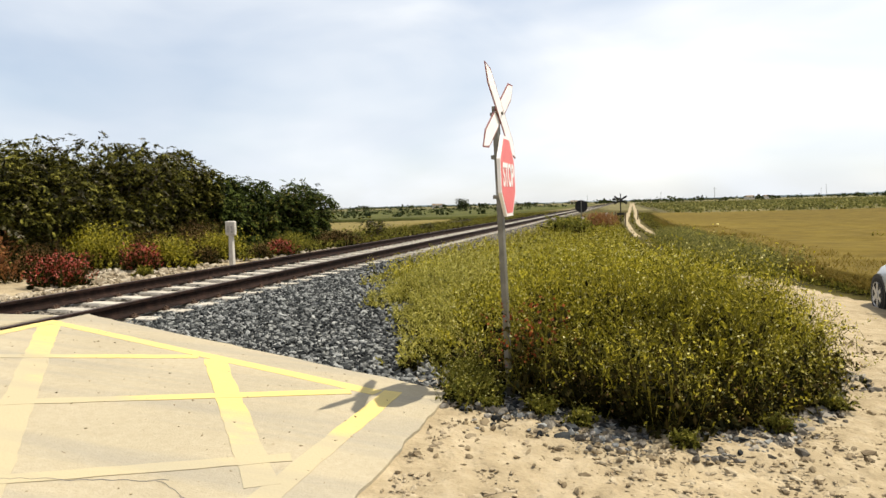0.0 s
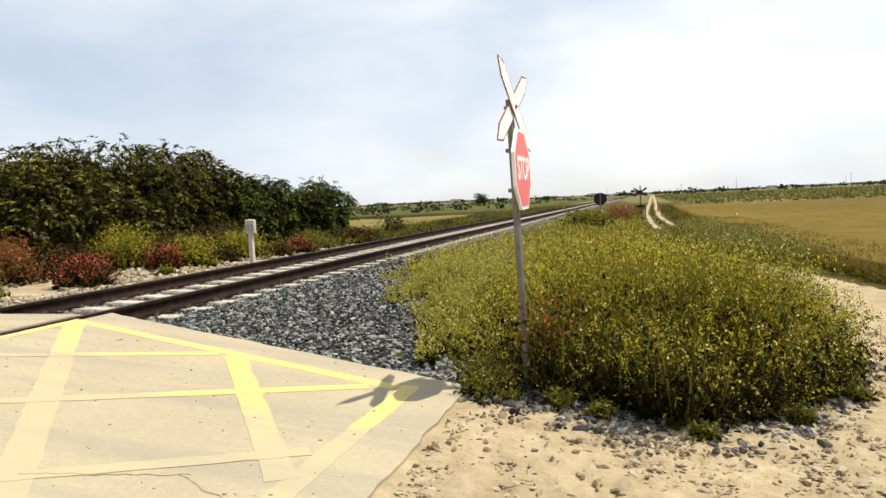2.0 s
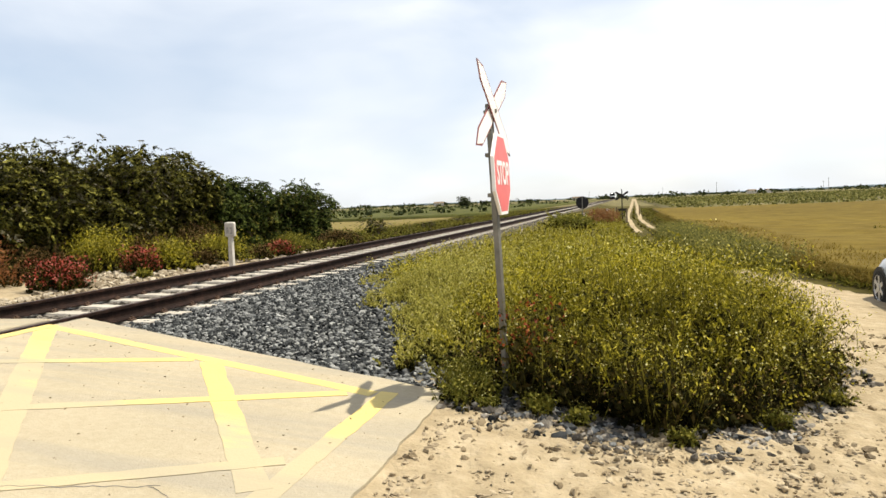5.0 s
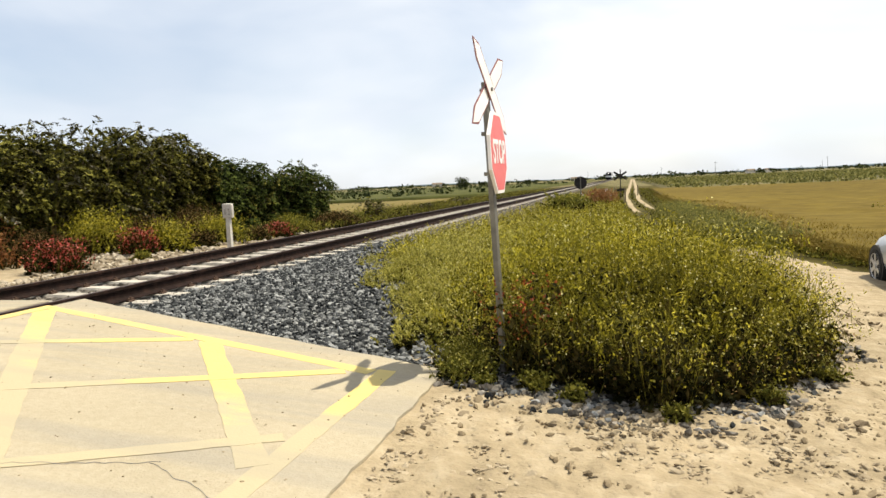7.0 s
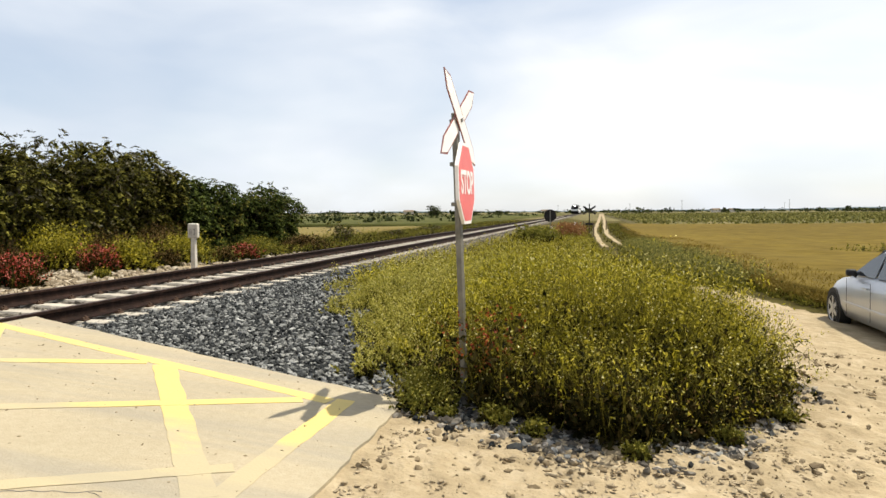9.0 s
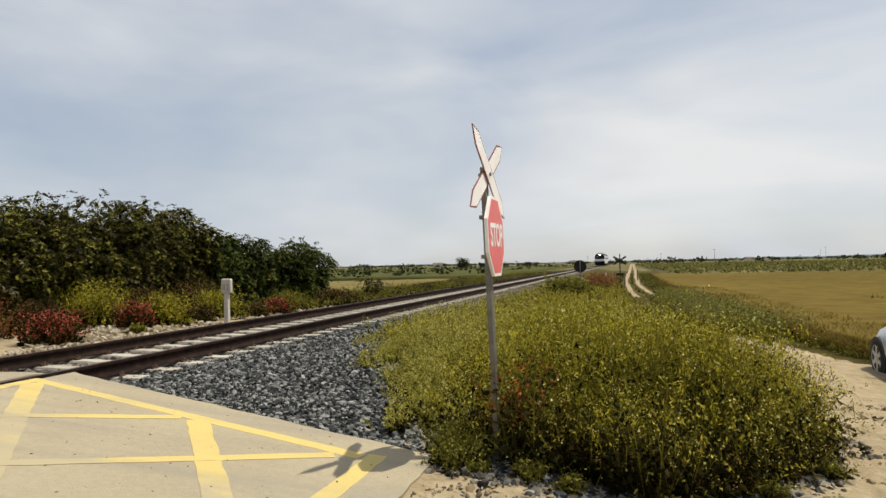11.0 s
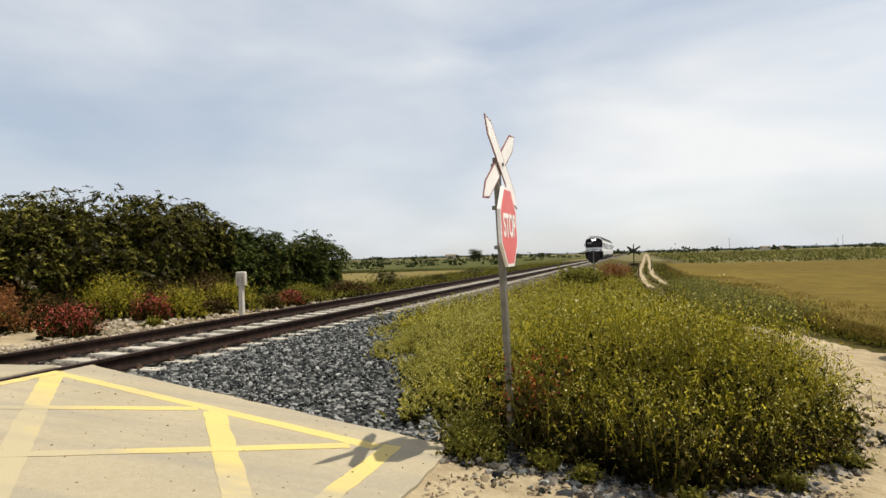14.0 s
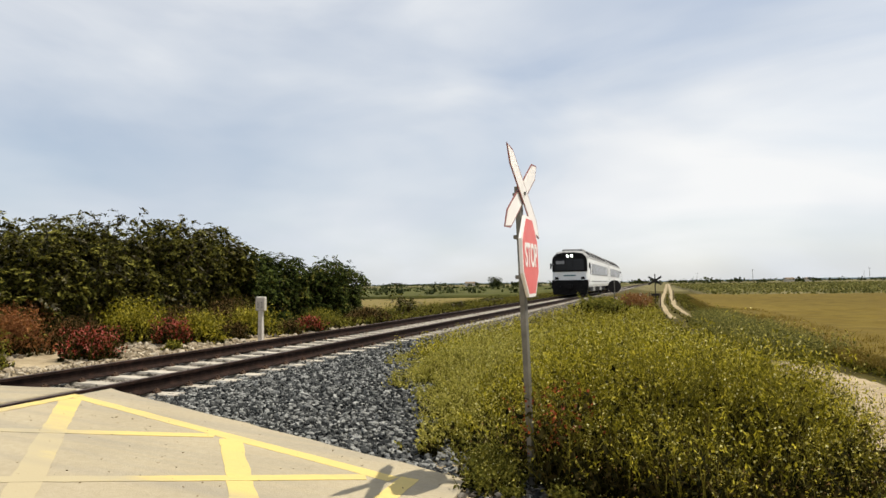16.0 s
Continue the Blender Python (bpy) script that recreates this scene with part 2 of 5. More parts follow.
M = dict(
    concrete=material("pale_concrete", [(0.305, 0.258, 0.174), (0.328, 0.280, 0.194), (0.352, 0.304, 0.216)], 22, 0.85, bump=0.35, bump_scale=70, big=(0.8, 0.07), spec=0.12),
    dirt=material("sandy_dirt", [(0.235, 0.185, 0.115), (0.30, 0.24, 0.152), (0.365, 0.302, 0.205)], 5.0, 0.95, bump=1.0, bump_scale=24, big=(0.7, 0.14), spec=0.04),
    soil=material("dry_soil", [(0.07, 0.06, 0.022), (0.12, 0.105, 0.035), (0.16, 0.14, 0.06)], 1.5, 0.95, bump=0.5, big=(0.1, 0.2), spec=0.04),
    wheat_floor=material("ripening_crop", [(0.074, 0.052, 0.009), (0.108, 0.076, 0.014), (0.142, 0.103, 0.021)], 0.9, 0.9, bump=0.5, bump_scale=8, big=(0.03, 0.22), spec=0.04),
    green_field=material("green_crop", [(0.042, 0.048, 0.014), (0.065, 0.068, 0.02), (0.095, 0.092, 0.03)], 0.5, 0.9, bump=0.4, bump_scale=3, big=(0.02, 0.25), spec=0.04),
    pale_field=material("mown_field", [(0.12, 0.095, 0.032), (0.17, 0.135, 0.05)], 0.6, 0.9, bump=0.3, big=(0.05, 0.12), spec=0.04),
    scrub=material("far_scrub", [(0.06, 0.058, 0.024), (0.115, 0.10, 0.045), (0.19, 0.16, 0.085)], 0.12, 0.95, big=(0.012, 0.25), spec=0.04),
    # distance haze is put into the ridge's blue-grey colour
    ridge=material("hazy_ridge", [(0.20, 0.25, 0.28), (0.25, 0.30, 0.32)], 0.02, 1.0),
    yellow=worn_paint("yellow_road_paint", (0.55, 0.425, 0.145), (0.34, 0.292, 0.20), 0.53),
    rail_side=material("rusty_rail_steel", [(0.009, 0.005, 0.004), (0.018, 0.010, 0.0075), (0.036, 0.019, 0.014)], 9, 0.8, 0.2, bump=0.3, big=(0.8, 0.2), spec=0.12),
    rail_top=material("worn_rail_head", [(0.045, 0.030, 0.025), (0.09, 0.065, 0.055)], 12, 0.6, 0.3),
    sleeper=material("sleeper_concrete", [(0.31, 0.28, 0.235), (0.46, 0.42, 0.36)], 5, 0.9, bump=0.3, obj_random=0.4, spec=0.04),
    clip=material("rusty_clip", [(0.05, 0.03, 0.02), (0.10, 0.06, 0.04)], 20, 0.8, 0.3),
    stone=material("grey_ballast", [(0.009, 0.010, 0.011), (0.048, 0.050, 0.050), (0.32, 0.32, 0.305)], 14, 0.85, island=0.65, bump=0.3, spec=0.04),
    stone_one=material("grey_ballast_piece", [(0.009, 0.010, 0.011), (0.048, 0.050, 0.050), (0.32, 0.32, 0.305)], 14, 0.85, obj_random=0.65, bump=0.3, spec=0.04),
    stone_old=material("dusty_ballast", [(0.04, 0.035, 0.029), (0.11, 0.097, 0.08), (0.34, 0.305, 0.255)], 14, 0.9, island=0.65, bump=0.3, spec=0.04),
    stone_pale=material("pale_rubble", [(0.12, 0.092, 0.06), (0.27, 0.222, 0.155), (0.46, 0.405, 0.32)], 10, 0.9, island=0.6, bump=0.3, spec=0.04),
    clod=material("sandy_clod", [(0.22, 0.172, 0.11), (0.30, 0.24, 0.158), (0.38, 0.315, 0.215)], 12, 0.95, island=0.6, bump=0.5, spec=0.04),
    pebble=material("brown_pebble", [(0.12, 0.09, 0.055), (0.22, 0.17, 0.105), (0.36, 0.29, 0.19)], 12, 0.9, island=0.65, bump=0.3, spec=0.04),
    rock=material("road_rock", [(0.13, 0.098, 0.062), (0.21, 0.165, 0.108), (0.31, 0.25, 0.17)], 12, 0.9, obj_random=0.6, bump=0.3, spec=0.04),
    # near-black floor that paints the shade in the gaps between shoulder stones
    ballast_gap_dark=material("ballast_bed", [(0.012, 0.013, 0.014), (0.035, 0.035, 0.036), (0.08, 0.075, 0.07)], 30, 0.95, bump=1.0, bump_scale=40, spec=0.04),
    bed_floor=material("dusty_bed", [(0.035, 0.031, 0.026), (0.085, 0.075, 0.062), (0.18, 0.16, 0.13)], 22, 0.95, bump=1.0, bump_scale=30, spec=0.04),
    rubber=material("groove_rubber", [(0.025, 0.022, 0.02), (0.05, 0.045, 0.04)], 12, 0.8),
    stem=material("weed_stem", [(0.04, 0.040, 0.004), (0.22, 0.19, 0.028)], 4, 0.7, island=0.7, translucent=0.25, spec=0.12),
    leaf_weed=material("weed_leaf", [(0.024, 0.026, 0.002), (0.24, 0.21, 0.011), (0.56, 0.475, 0.045)], 3, 0.6, island=0.75, big=(1.1, 0.38), translucent=0.36, spec=0.12),
    # colour of the lower leaves, with the shade inside the thicket put in
    leaf_shade_dark=material("weed_leaf_shade_dark", [(0.006, 0.007, 0.002), (0.020, 0.019, 0.004), (0.055, 0.040, 0.011)], 3, 0.7, island=0.75, translucent=0.3, spec=0.04),
    leaf_blue=material("grey_green_leaf", [(0.06, 0.062, 0.018), (0.15, 0.145, 0.042), (0.28, 0.255, 0.085)], 3, 0.7, island=0.75, translucent=0.3, spec=0.04),
    flower=material("yellow_flower", [(0.40, 0.34, 0.035), (0.60, 0.53, 0.13), (0.75, 0.70, 0.36)], 3, 0.6, island=0.8, translucent=0.3, spec=0.04),
    leaf_pale=material("pale_weed_leaf", [(0.11, 0.11, 0.018), (0.36, 0.325, 0.055), (0.60, 0.53, 0.14)], 3, 0.6, island=0.75, translucent=0.45, spec=0.12),
    leaf_bank=material("bank_leaf", [(0.045, 0.05, 0.010), (0.13, 0.126, 0.020), (0.28, 0.25, 0.045)], 3, 0.6, island=0.75, translucent=0.3, spec=0.04),
    grass_floor=material("olive_grass_floor", [(0.036, 0.030, 0.008), (0.062, 0.052, 0.014), (0.098, 0.08, 0.025)], 1.2, 0.95, bump=0.6, bump_scale=9, big=(0.15, 0.2), spec=0.04),
    seed=material("brown_seed", [(0.16, 0.09, 0.03), (0.30, 0.17, 0.06)], 3, 0.8, island=0.8, translucent=0.2),
    red=material("red_flower", [(0.20, 0.018, 0.010), (0.44, 0.045, 0.025), (0.60, 0.20, 0.15)], 3, 0.6, island=0.8, translucent=0.3),
    rust_red=material("rust_red_flower", [(0.12, 0.020, 0.006), (0.28, 0.045, 0.010), (0.38, 0.10, 0.02)], 3, 0.7, island=0.8, translucent=0.25),
    rust_weed=material("rust_weed", [(0.11, 0.042, 0.014), (0.32, 0.13, 0.036)], 3, 0.8, island=0.8, translucent=0.25),
    straw=material("straw_blade", [(0.12, 0.082, 0.016), (0.17, 0.12, 0.024), (0.22, 0.165, 0.045)], 3, 0.8, island=0.8, translucent=0.3, spec=0.04),
    tree_leaf=material("shrub_leaf", [(0.006, 0.0065, 0.001), (0.036, 0.036, 0.005), (0.18, 0.165, 0.030)], 3, 0.7, island=0.8, translucent=0.10, spec=0.05),
    tree_leaf_green=material("green_shrub_leaf", [(0.005, 0.008, 0.002), (0.022, 0.032, 0.005), (0.10, 0.125, 0.024)], 3, 0.7, island=0.8, translucent=0.12, spec=0.05),
    tree_leaf_dry=material("shrub_leaf_brown", [(0.03, 0.026, 0.008), (0.10, 0.085, 0.03)], 3, 0.5, island=0.8, translucent=0.2),
    far_leaf=material("far_foliage", [(0.022, 0.03, 0.012), (0.045, 0.055, 0.02), (0.075, 0.08, 0.03)], 0.5, 0.8, island=0.8, spec=0.04),
    bark=material("bark", [(0.10, 0.07, 0.045), (0.2, 0.15, 0.1)], 12, 0.9, bump=0.6),
    galvanised=material("galvanised_steel", [(0.13, 0.12, 0.10), (0.22, 0.205, 0.175)], 10, 0.55, 0.6, bump=0.1, big=(3, 0.15)),
    white_sign=material("white_sign_sheet", [(0.74, 0.70, 0.68), (0.80, 0.77, 0.75)], 6, 0.45, big=(2, 0.05)),
    red_sign=material("faded_red_sheet", [(0.60, 0.10, 0.10), (0.66, 0.14, 0.13)], 5, 0.45, big=(3, 0.08)),
    red_edge=material("red_border", [(0.17, 0.055, 0.05), (0.24, 0.08, 0.07)], 10, 0.5),
    dark_back=material("weathered_sign_back", [(0.022, 0.02, 0.02), (0.04, 0.036, 0.036)], 5, 0.8, spec=0.08),
    post_white=material("whitewashed_concrete", [(0.40, 0.36, 0.30), (0.54, 0.50, 0.45)], 9, 0.85, bump=0.3, big=(2, 0.1)),
    bar_grey=material("faded_black_paint", [(0.22, 0.20, 0.19), (0.3, 0.28, 0.26)], 20, 0.8),
    silver=material("silver_car_paint", [(0.46, 0.47, 0.49), (0.50, 0.51, 0.53)], 2, 0.32, 0.55, spec=0.6, big=(1.5, 0.05)),
    car_glass=material("tinted_glass", [(0.03, 0.035, 0.04)], 2, 0.06, spec=0.9),
    tyre=material("tyre_rubber", [(0.012, 0.012, 0.012), (0.03, 0.028, 0.025)], 15, 0.85),
    alloy=material("alloy_wheel", [(0.42, 0.42, 0.42), (0.52, 0.52, 0.52)], 6, 0.4, 0.7),
    black_plastic=material("black_plastic", [(0.012, 0.012, 0.013), (0.025, 0.025, 0.025)], 10, 0.6),
    lamp_glass=material("lamp_glass", [(0.6, 0.6, 0.6), (0.7, 0.7, 0.7)], 5, 0.15, spec=0.8),
    train_white=material("white_train_paint", [(0.66, 0.67, 0.68), (0.74, 0.75, 0.76)], 1.5, 0.4, spec=0.5, big=(0.3, 0.06)),
    train_grey=material("grey_train_band", [(0.20, 0.20, 0.21), (0.26, 0.26, 0.27)], 2, 0.4),
    train_roof=material("grey_train_roof", [(0.20, 0.20, 0.20), (0.30, 0.30, 0.30)], 2, 0.7, big=(0.5, 0.1)),
    train_dark=material("dark_underframe", [(0.007, 0.007, 0.008), (0.016, 0.015, 0.015)], 4, 0.75, spec=0.06),
    train_glass=material("train_window", [(0.012, 0.013, 0.016)], 2, 0.12, spec=0.25),
    headlight=material("lit_headlight", [(1.0, 0.98, 0.92)], 2, 0.3, emit=14.0),
    blue_bar=material("blue_lettering", [(0.06, 0.14, 0.16)], 4, 0.5),
)


def streaked(m, amount):
    """Faint grey bands that wheels leave along the road, on top of a material's own colour."""
    n, l = m.node_tree.nodes, m.node_tree.links.new
    b = n["Principled BSDF"]
    src = b.inputs["Base Color"].links[0].from_socket
    tc, mp, noi = n.new("ShaderNodeTexCoord"), n.new("ShaderNodeMapping"), n.new("ShaderNodeTexNoise")
    mp.inputs["Scale"].default_value, mp.inputs["Rotation"].default_value = (0.16, 2.6, 1.0), (0, 0, radians(6))
    noi.inputs["Scale"].default_value, noi.inputs["Detail"].default_value = 1.3, 5.0
    l(tc.outputs["Object"], mp.inputs["Vector"])
    l(mp.outputs["Vector"], noi.inputs["Vector"])
    mr = n.new("ShaderNodeMapRange")
    mr.inputs["From Min"].default_value, mr.inputs["From Max"].default_value = 0.5, 0.68
    mr.inputs["To Min"].default_value, mr.inputs["To Max"].default_value = 0.0, amount
    l(noi.outputs["Fac"], mr.inputs["Value"])
    mix = n.new("ShaderNodeMix")
    mix.data_type = "RGBA"
    l(mr.outputs["Result"], mix.inputs[0])
    l(src, mix.inputs[6])
    mix.inputs[7].default_value = (0.20, 0.19, 0.17, 1)
    l(mix.outputs[2], b.inputs["Base Color"])


streaked(M["concrete"], 0.42)
streaked(M["yellow"], 0.25)


# ---------------------------------------------------------------- mesh helpers
def part(name, bm, mat, parent=None, label="", smooth=False):
    me = bpy.data.meshes.new(name)
    bm.to_mesh(me)
    bm.free()
    for p in me.polygons:
        p.use_smooth = smooth
    for m in mat if isinstance(mat, (list, tuple)) else [mat]:
        me.materials.append(m)
    ob = new(name, me)
    ob.parent = parent
    if label:
        ob["label"] = label
    return ob


def empty(name, m=None):
    ob = new(name)
    ob.empty_display_size = 0.2
    if m is not None:
        ob.matrix_basis = m
    return ob


def box(bm, x0, x1, y0, y1, z0, z1, bevel=0.0, m=None):
    r = bmesh.ops.create_cube(bm, size=1.0)
    vs = r["verts"]
    bmesh.ops.scale(bm, vec=(x1 - x0, y1 - y0, z1 - z0), verts=vs)
    bmesh.ops.translate(bm, vec=((x0 + x1) / 2, (y0 + y1) / 2, (z0 + z1) / 2), verts=vs)
    if m is not None:
        bmesh.ops.transform(bm, matrix=m, verts=vs)
    if bevel:
        es = list({e for v in vs for e in v.link_edges})
        bmesh.ops.bevel(bm, geom=es, offset=bevel, segments=2, affect="EDGES", profile=0.5)
    return vs


def tube(bm, a, b, r0, r1=None, seg=10):
    a, b = Vector(a), Vector(b)
    d = b - a
    m = Matrix.Translation((a + b) / 2) @ d.to_track_quat("Z", "Y").to_matrix().to_4x4()
    return bmesh.ops.create_cone(bm, cap_ends=True, segments=seg, radius1=r0, radius2=r0 if r1 is None else r1, depth=d.length, matrix=m)["verts"]


def prism(bm, outline, a, b, axis):
    """A flat outline of (u, v), pushed from a to b along the axis x, y or z."""
    def put(u, v, w):
        return {"x": (w, u, v), "y": (u, w, v), "z": (u, v, w)}[axis]
    lo = [bm.verts.new(put(u, v, a)) for u, v in outline]
    hi = [bm.verts.new(put(u, v, b)) for u, v in outline]
    n = len(outline)
    faces = [bm.faces.new(lo), bm.faces.new(hi[::-1])]
    for i in range(n):
        faces.append(bm.faces.new((lo[i], hi[i], hi[(i + 1) % n], lo[(i + 1) % n])))
    bmesh.ops.recalc_face_normals(bm, faces=faces)
    return lo + hi


def loft(bm, sections, caps=True):
    rings = [[bm.verts.new(p) for p in s] for s in sections]
    n = len(rings[0])
    fs = []
    for a, b in zip(rings, rings[1:]):
        for i in range(n):
            fs.append(bm.faces.new((a[i], a[(i + 1) % n], b[(i + 1) % n], b[i])))
    if caps:
        fs += [bm.faces.new(rings[0]), bm.faces.new(rings[-1][::-1])]
    bmesh.ops.recalc_face_normals(bm, faces=fs)
    return rings


def arrays(name, verts, faces, mats, index=None, smooth=False):
    """One object from numpy arrays of corners and of faces that all have the same number of corners."""
    verts, faces = np.asarray(verts, np.float32), np.asarray(faces, np.int32)
    me = bpy.data.meshes.new(name)
    k = faces.shape[1]
    me.vertices.add(len(verts))
    me.vertices.foreach_set("co", verts.ravel())
    me.loops.add(faces.size)
    me.loops.foreach_set("vertex_index", faces.ravel())
    me.polygons.add(len(faces))
    me.polygons.foreach_set("loop_start", np.arange(0, faces.size, k, dtype=np.int32))
    me.polygons.foreach_set("loop_total", np.full(len(faces), k, np.int32))
    for m in mats:
        me.materials.append(m)
    if index is not None:
        me.polygons.foreach_set("material_index", np.asarray(index, np.int32))
    me.polygons.foreach_set("use_smooth", np.full(len(faces), smooth, bool))
    me.update(calc_edges=True)
    me.validate()
    return new(name, me)


rng = np.random.default_rng(7)


def smoothstep(a, b, v):
    s = np.clip((np.asarray(v, float) - a) / (b - a), 0, 1)
    return s * s * (3 - 2 * s)


def unit(v):
    return v / np.maximum(np.linalg.norm(v, axis=-1, keepdims=True), 1e-9)


def blades(c, u, v, fold=0.0):
    """Leaf-shaped four-cornered pieces: from the foot c along u, at most |v| wide to either side, a little folded."""
    n = len(c)
    w = unit(np.cross(u, v)) * fold * np.linalg.norm(v, axis=1, keepdims=True)
    p = np.stack([c, c + 0.45 * u + v + w, c + u, c + 0.5 * u - v + w], 1)
    f = np.arange(4 * n).reshape(n, 4)
    return p.reshape(-1, 3), f


def joined(pieces):
    """Joins (verts, faces, material number) blocks."""
    vs, fs, ix, k = [], [], [], 0
    for v, f, i in pieces:
        vs.append(v), fs.append(f + k), ix.append(np.full(len(f), i))
        k += len(v)
    return np.concatenate(vs), np.concatenate(fs), np.concatenate(ix)


PHI = (1 + 5 ** 0.5) / 2
ICO_V = unit(np.array([(-1, PHI, 0), (1, PHI, 0), (-1, -PHI, 0), (1, -PHI, 0), (0, -1, PHI), (0, 1, PHI), (0, -1, -PHI), (0, 1, -PHI), (PHI, 0, -1), (PHI, 0, 1), (-PHI, 0, -1), (-PHI, 0, 1)], float))
ICO_F = np.array([(0, 11, 5), (0, 5, 1), (0, 1, 7), (0, 7, 10), (0, 10, 11), (1, 5, 9), (5, 11, 4), (11, 10, 2), (10, 7, 6), (7, 1, 8), (3, 9, 4), (3, 4, 2), (3, 2, 6), (3, 6, 8), (3, 8, 9), (4, 9, 5), (2, 4, 11), (6, 2, 10), (8, 6, 7), (9, 8, 1)])


def stones(c, size, flat=0.7):
    """Broken stones at the places c."""
    n = len(c)
    v = ICO_V[None] * (1 + rng.uniform(-0.42, 0.42, (n, 12, 1))) * size[:, None, None]
    v *= np.stack([rng.uniform(0.6, 1.75, n), rng.uniform(0.55, 1.1, n), rng.uniform(0.4, 1.0, n) * flat / 0.7], 1)[:, None]
    a = rng.uniform(0, 6.28, n)
    ca, sa = np.cos(a)[:, None], np.sin(a)[:, None]
    tilt = rng.uniform(-0.6, 0.6, n)[:, None]
    x, y, z = v[..., 0] * ca - v[..., 1] * sa, v[..., 0] * sa + v[..., 1] * ca, v[..., 2]
    v = np.stack([x, y * np.cos(tilt) - z * np.sin(tilt), y * np.sin(tilt) + z * np.cos(tilt)], -1) + c[:, None]
    return v.reshape(-1, 3), (ICO_F[None] + 12 * np.arange(n)[:, None, None]).reshape(-1, 3)


# ---------------------------------------------------------------- lie of the land
RAIL_TOP, GAUGE_MID, NEAR_RAIL, FAR_RAIL = 0.53, -6.79, -5.92, -7.66
BED = 0.312  # top of the ballast


def road_z(x):
    return 0.045 - 0.083 * x


def ground_z(x, y):
    """Height of the earth at a place."""
    x, y = np.asarray(x, float), np.asarray(y, float)
    near = np.interp(x, [-60, -16, -11, -9.3, -8.6, -4.9, -4.4, -1.4, 2.0, 5.0, 9.0, 60], [-0.2, 0.25, 0.36, 0.30, 0.22, 0.22, 0.25, 0.145, -0.12, -0.38, -0.5, -0.5])
    far = np.interp(x, [-60, -14, -9.5, -8.6, -4.9, -4.2, -2, 1.2, 4, 9, 60], [-0.3, 0.0, 0.15, 0.22, 0.22, 0.05, -0.25, -0.35, -0.42, -0.5, -0.5])
    s = smoothstep(9, 30, y)
    return near * (1 - s) + far * s


def bumps(x, y, amount, scale, seed=0.0):
    return np.array([noise.noise((a * scale + seed, b * scale, seed)) for a, b in zip(np.ravel(x), np.ravel(y))]).reshape(np.shape(x)) * amount


def sheet(name, xs, ys, height, mat, skirt=0.0, shift=None):
    gx, gy = np.meshgrid(xs, ys, indexing="ij")
    if shift is not None:
        gx = gx + shift(gy)
    gz = height(gx, gy)
    nx, ny = gx.shape
    idx = np.arange(nx * ny).reshape(nx, ny)
    f = np.stack([idx[:-1, :-1], idx[1:, :-1], idx[1:, 1:], idx[:-1, 1:]], -1).reshape(-1, 4)
    v = np.stack([gx, gy, gz], -1).reshape(-1, 3)
    if skirt:
        ring = np.r_[idx[:, 0], idx[-1, 1:], idx[-2::-1, -1], idx[0, -2:0:-1]]
        low = v[ring] - (0, 0, skirt)
        k, m = len(v), len(ring)
        nxt = np.roll(np.arange(m), -1)
        f = np.concatenate([f, np.stack([ring, k + np.arange(m), k + nxt, ring[nxt]], 1)])
        v = np.concatenate([v, low])
    return arrays(name, v, f, [mat], smooth=True)


def steps(*stretches):
    return np.unique(np.concatenate([np.linspace(a, b, n) for a, b, n in stretches]).round(4))


# ---------------------------------------------------------------- ground, fields, distance
def field_edge(y):
    return np.interp(y, [-8, 9, 12, 14, 16, 20, 30, 60, 97], [14, 9.0, 6.5, 4.9, 4.4, 4.2, 3.7, 3.2, 3.6])


def build_ground():
    xs = steps((-3000, -300, 10), (-300, -30, 16), (-30, -9, 30), (-9, -1.5, 40), (-1.5, 3.2, 170), (3.2, 6, 30), (6, 30, 30), (30, 300, 16), (300, 3000, 10))
    ys = steps((-300, -20, 8), (-20, 0, 20), (0, 1.6, 20), (1.6, 6.0, 160), (6.0, 7, 14), (7, 30, 60), (30, 120, 40), (120, 600, 20), (600, 4500, 14))

    def height(x, y):
        z = ground_z(x, y)
        near = smoothstep(-1.32, -0.9, x) * (1 - smoothstep(8, 14, y)) * (1 - smoothstep(6, 9, x)) * smoothstep(-3, 0, y)
        z = z + near * (bumps(x, y, 0.03, 1.6) + bumps(x, y, 0.028, 4.6, 3.0) + bumps(x, y, 0.018, 11.0, 5.0) + bumps(x, y, 0.012, 21.0, 8.0))
        return z
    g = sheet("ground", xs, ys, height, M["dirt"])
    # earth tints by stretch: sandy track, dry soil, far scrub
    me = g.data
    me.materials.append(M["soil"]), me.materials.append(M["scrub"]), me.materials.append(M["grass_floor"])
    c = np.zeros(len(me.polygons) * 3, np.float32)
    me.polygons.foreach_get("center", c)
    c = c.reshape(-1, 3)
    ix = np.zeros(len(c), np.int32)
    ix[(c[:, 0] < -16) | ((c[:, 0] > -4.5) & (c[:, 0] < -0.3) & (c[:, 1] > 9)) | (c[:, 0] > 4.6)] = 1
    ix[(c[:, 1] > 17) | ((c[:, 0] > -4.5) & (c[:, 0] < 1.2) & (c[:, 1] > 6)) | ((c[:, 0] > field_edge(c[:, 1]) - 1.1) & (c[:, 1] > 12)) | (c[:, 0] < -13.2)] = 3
    # dark soil under the thicket, which also paints in the shade between stems
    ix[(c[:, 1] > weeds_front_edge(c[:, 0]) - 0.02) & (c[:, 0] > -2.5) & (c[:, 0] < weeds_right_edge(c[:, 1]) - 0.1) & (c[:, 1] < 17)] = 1
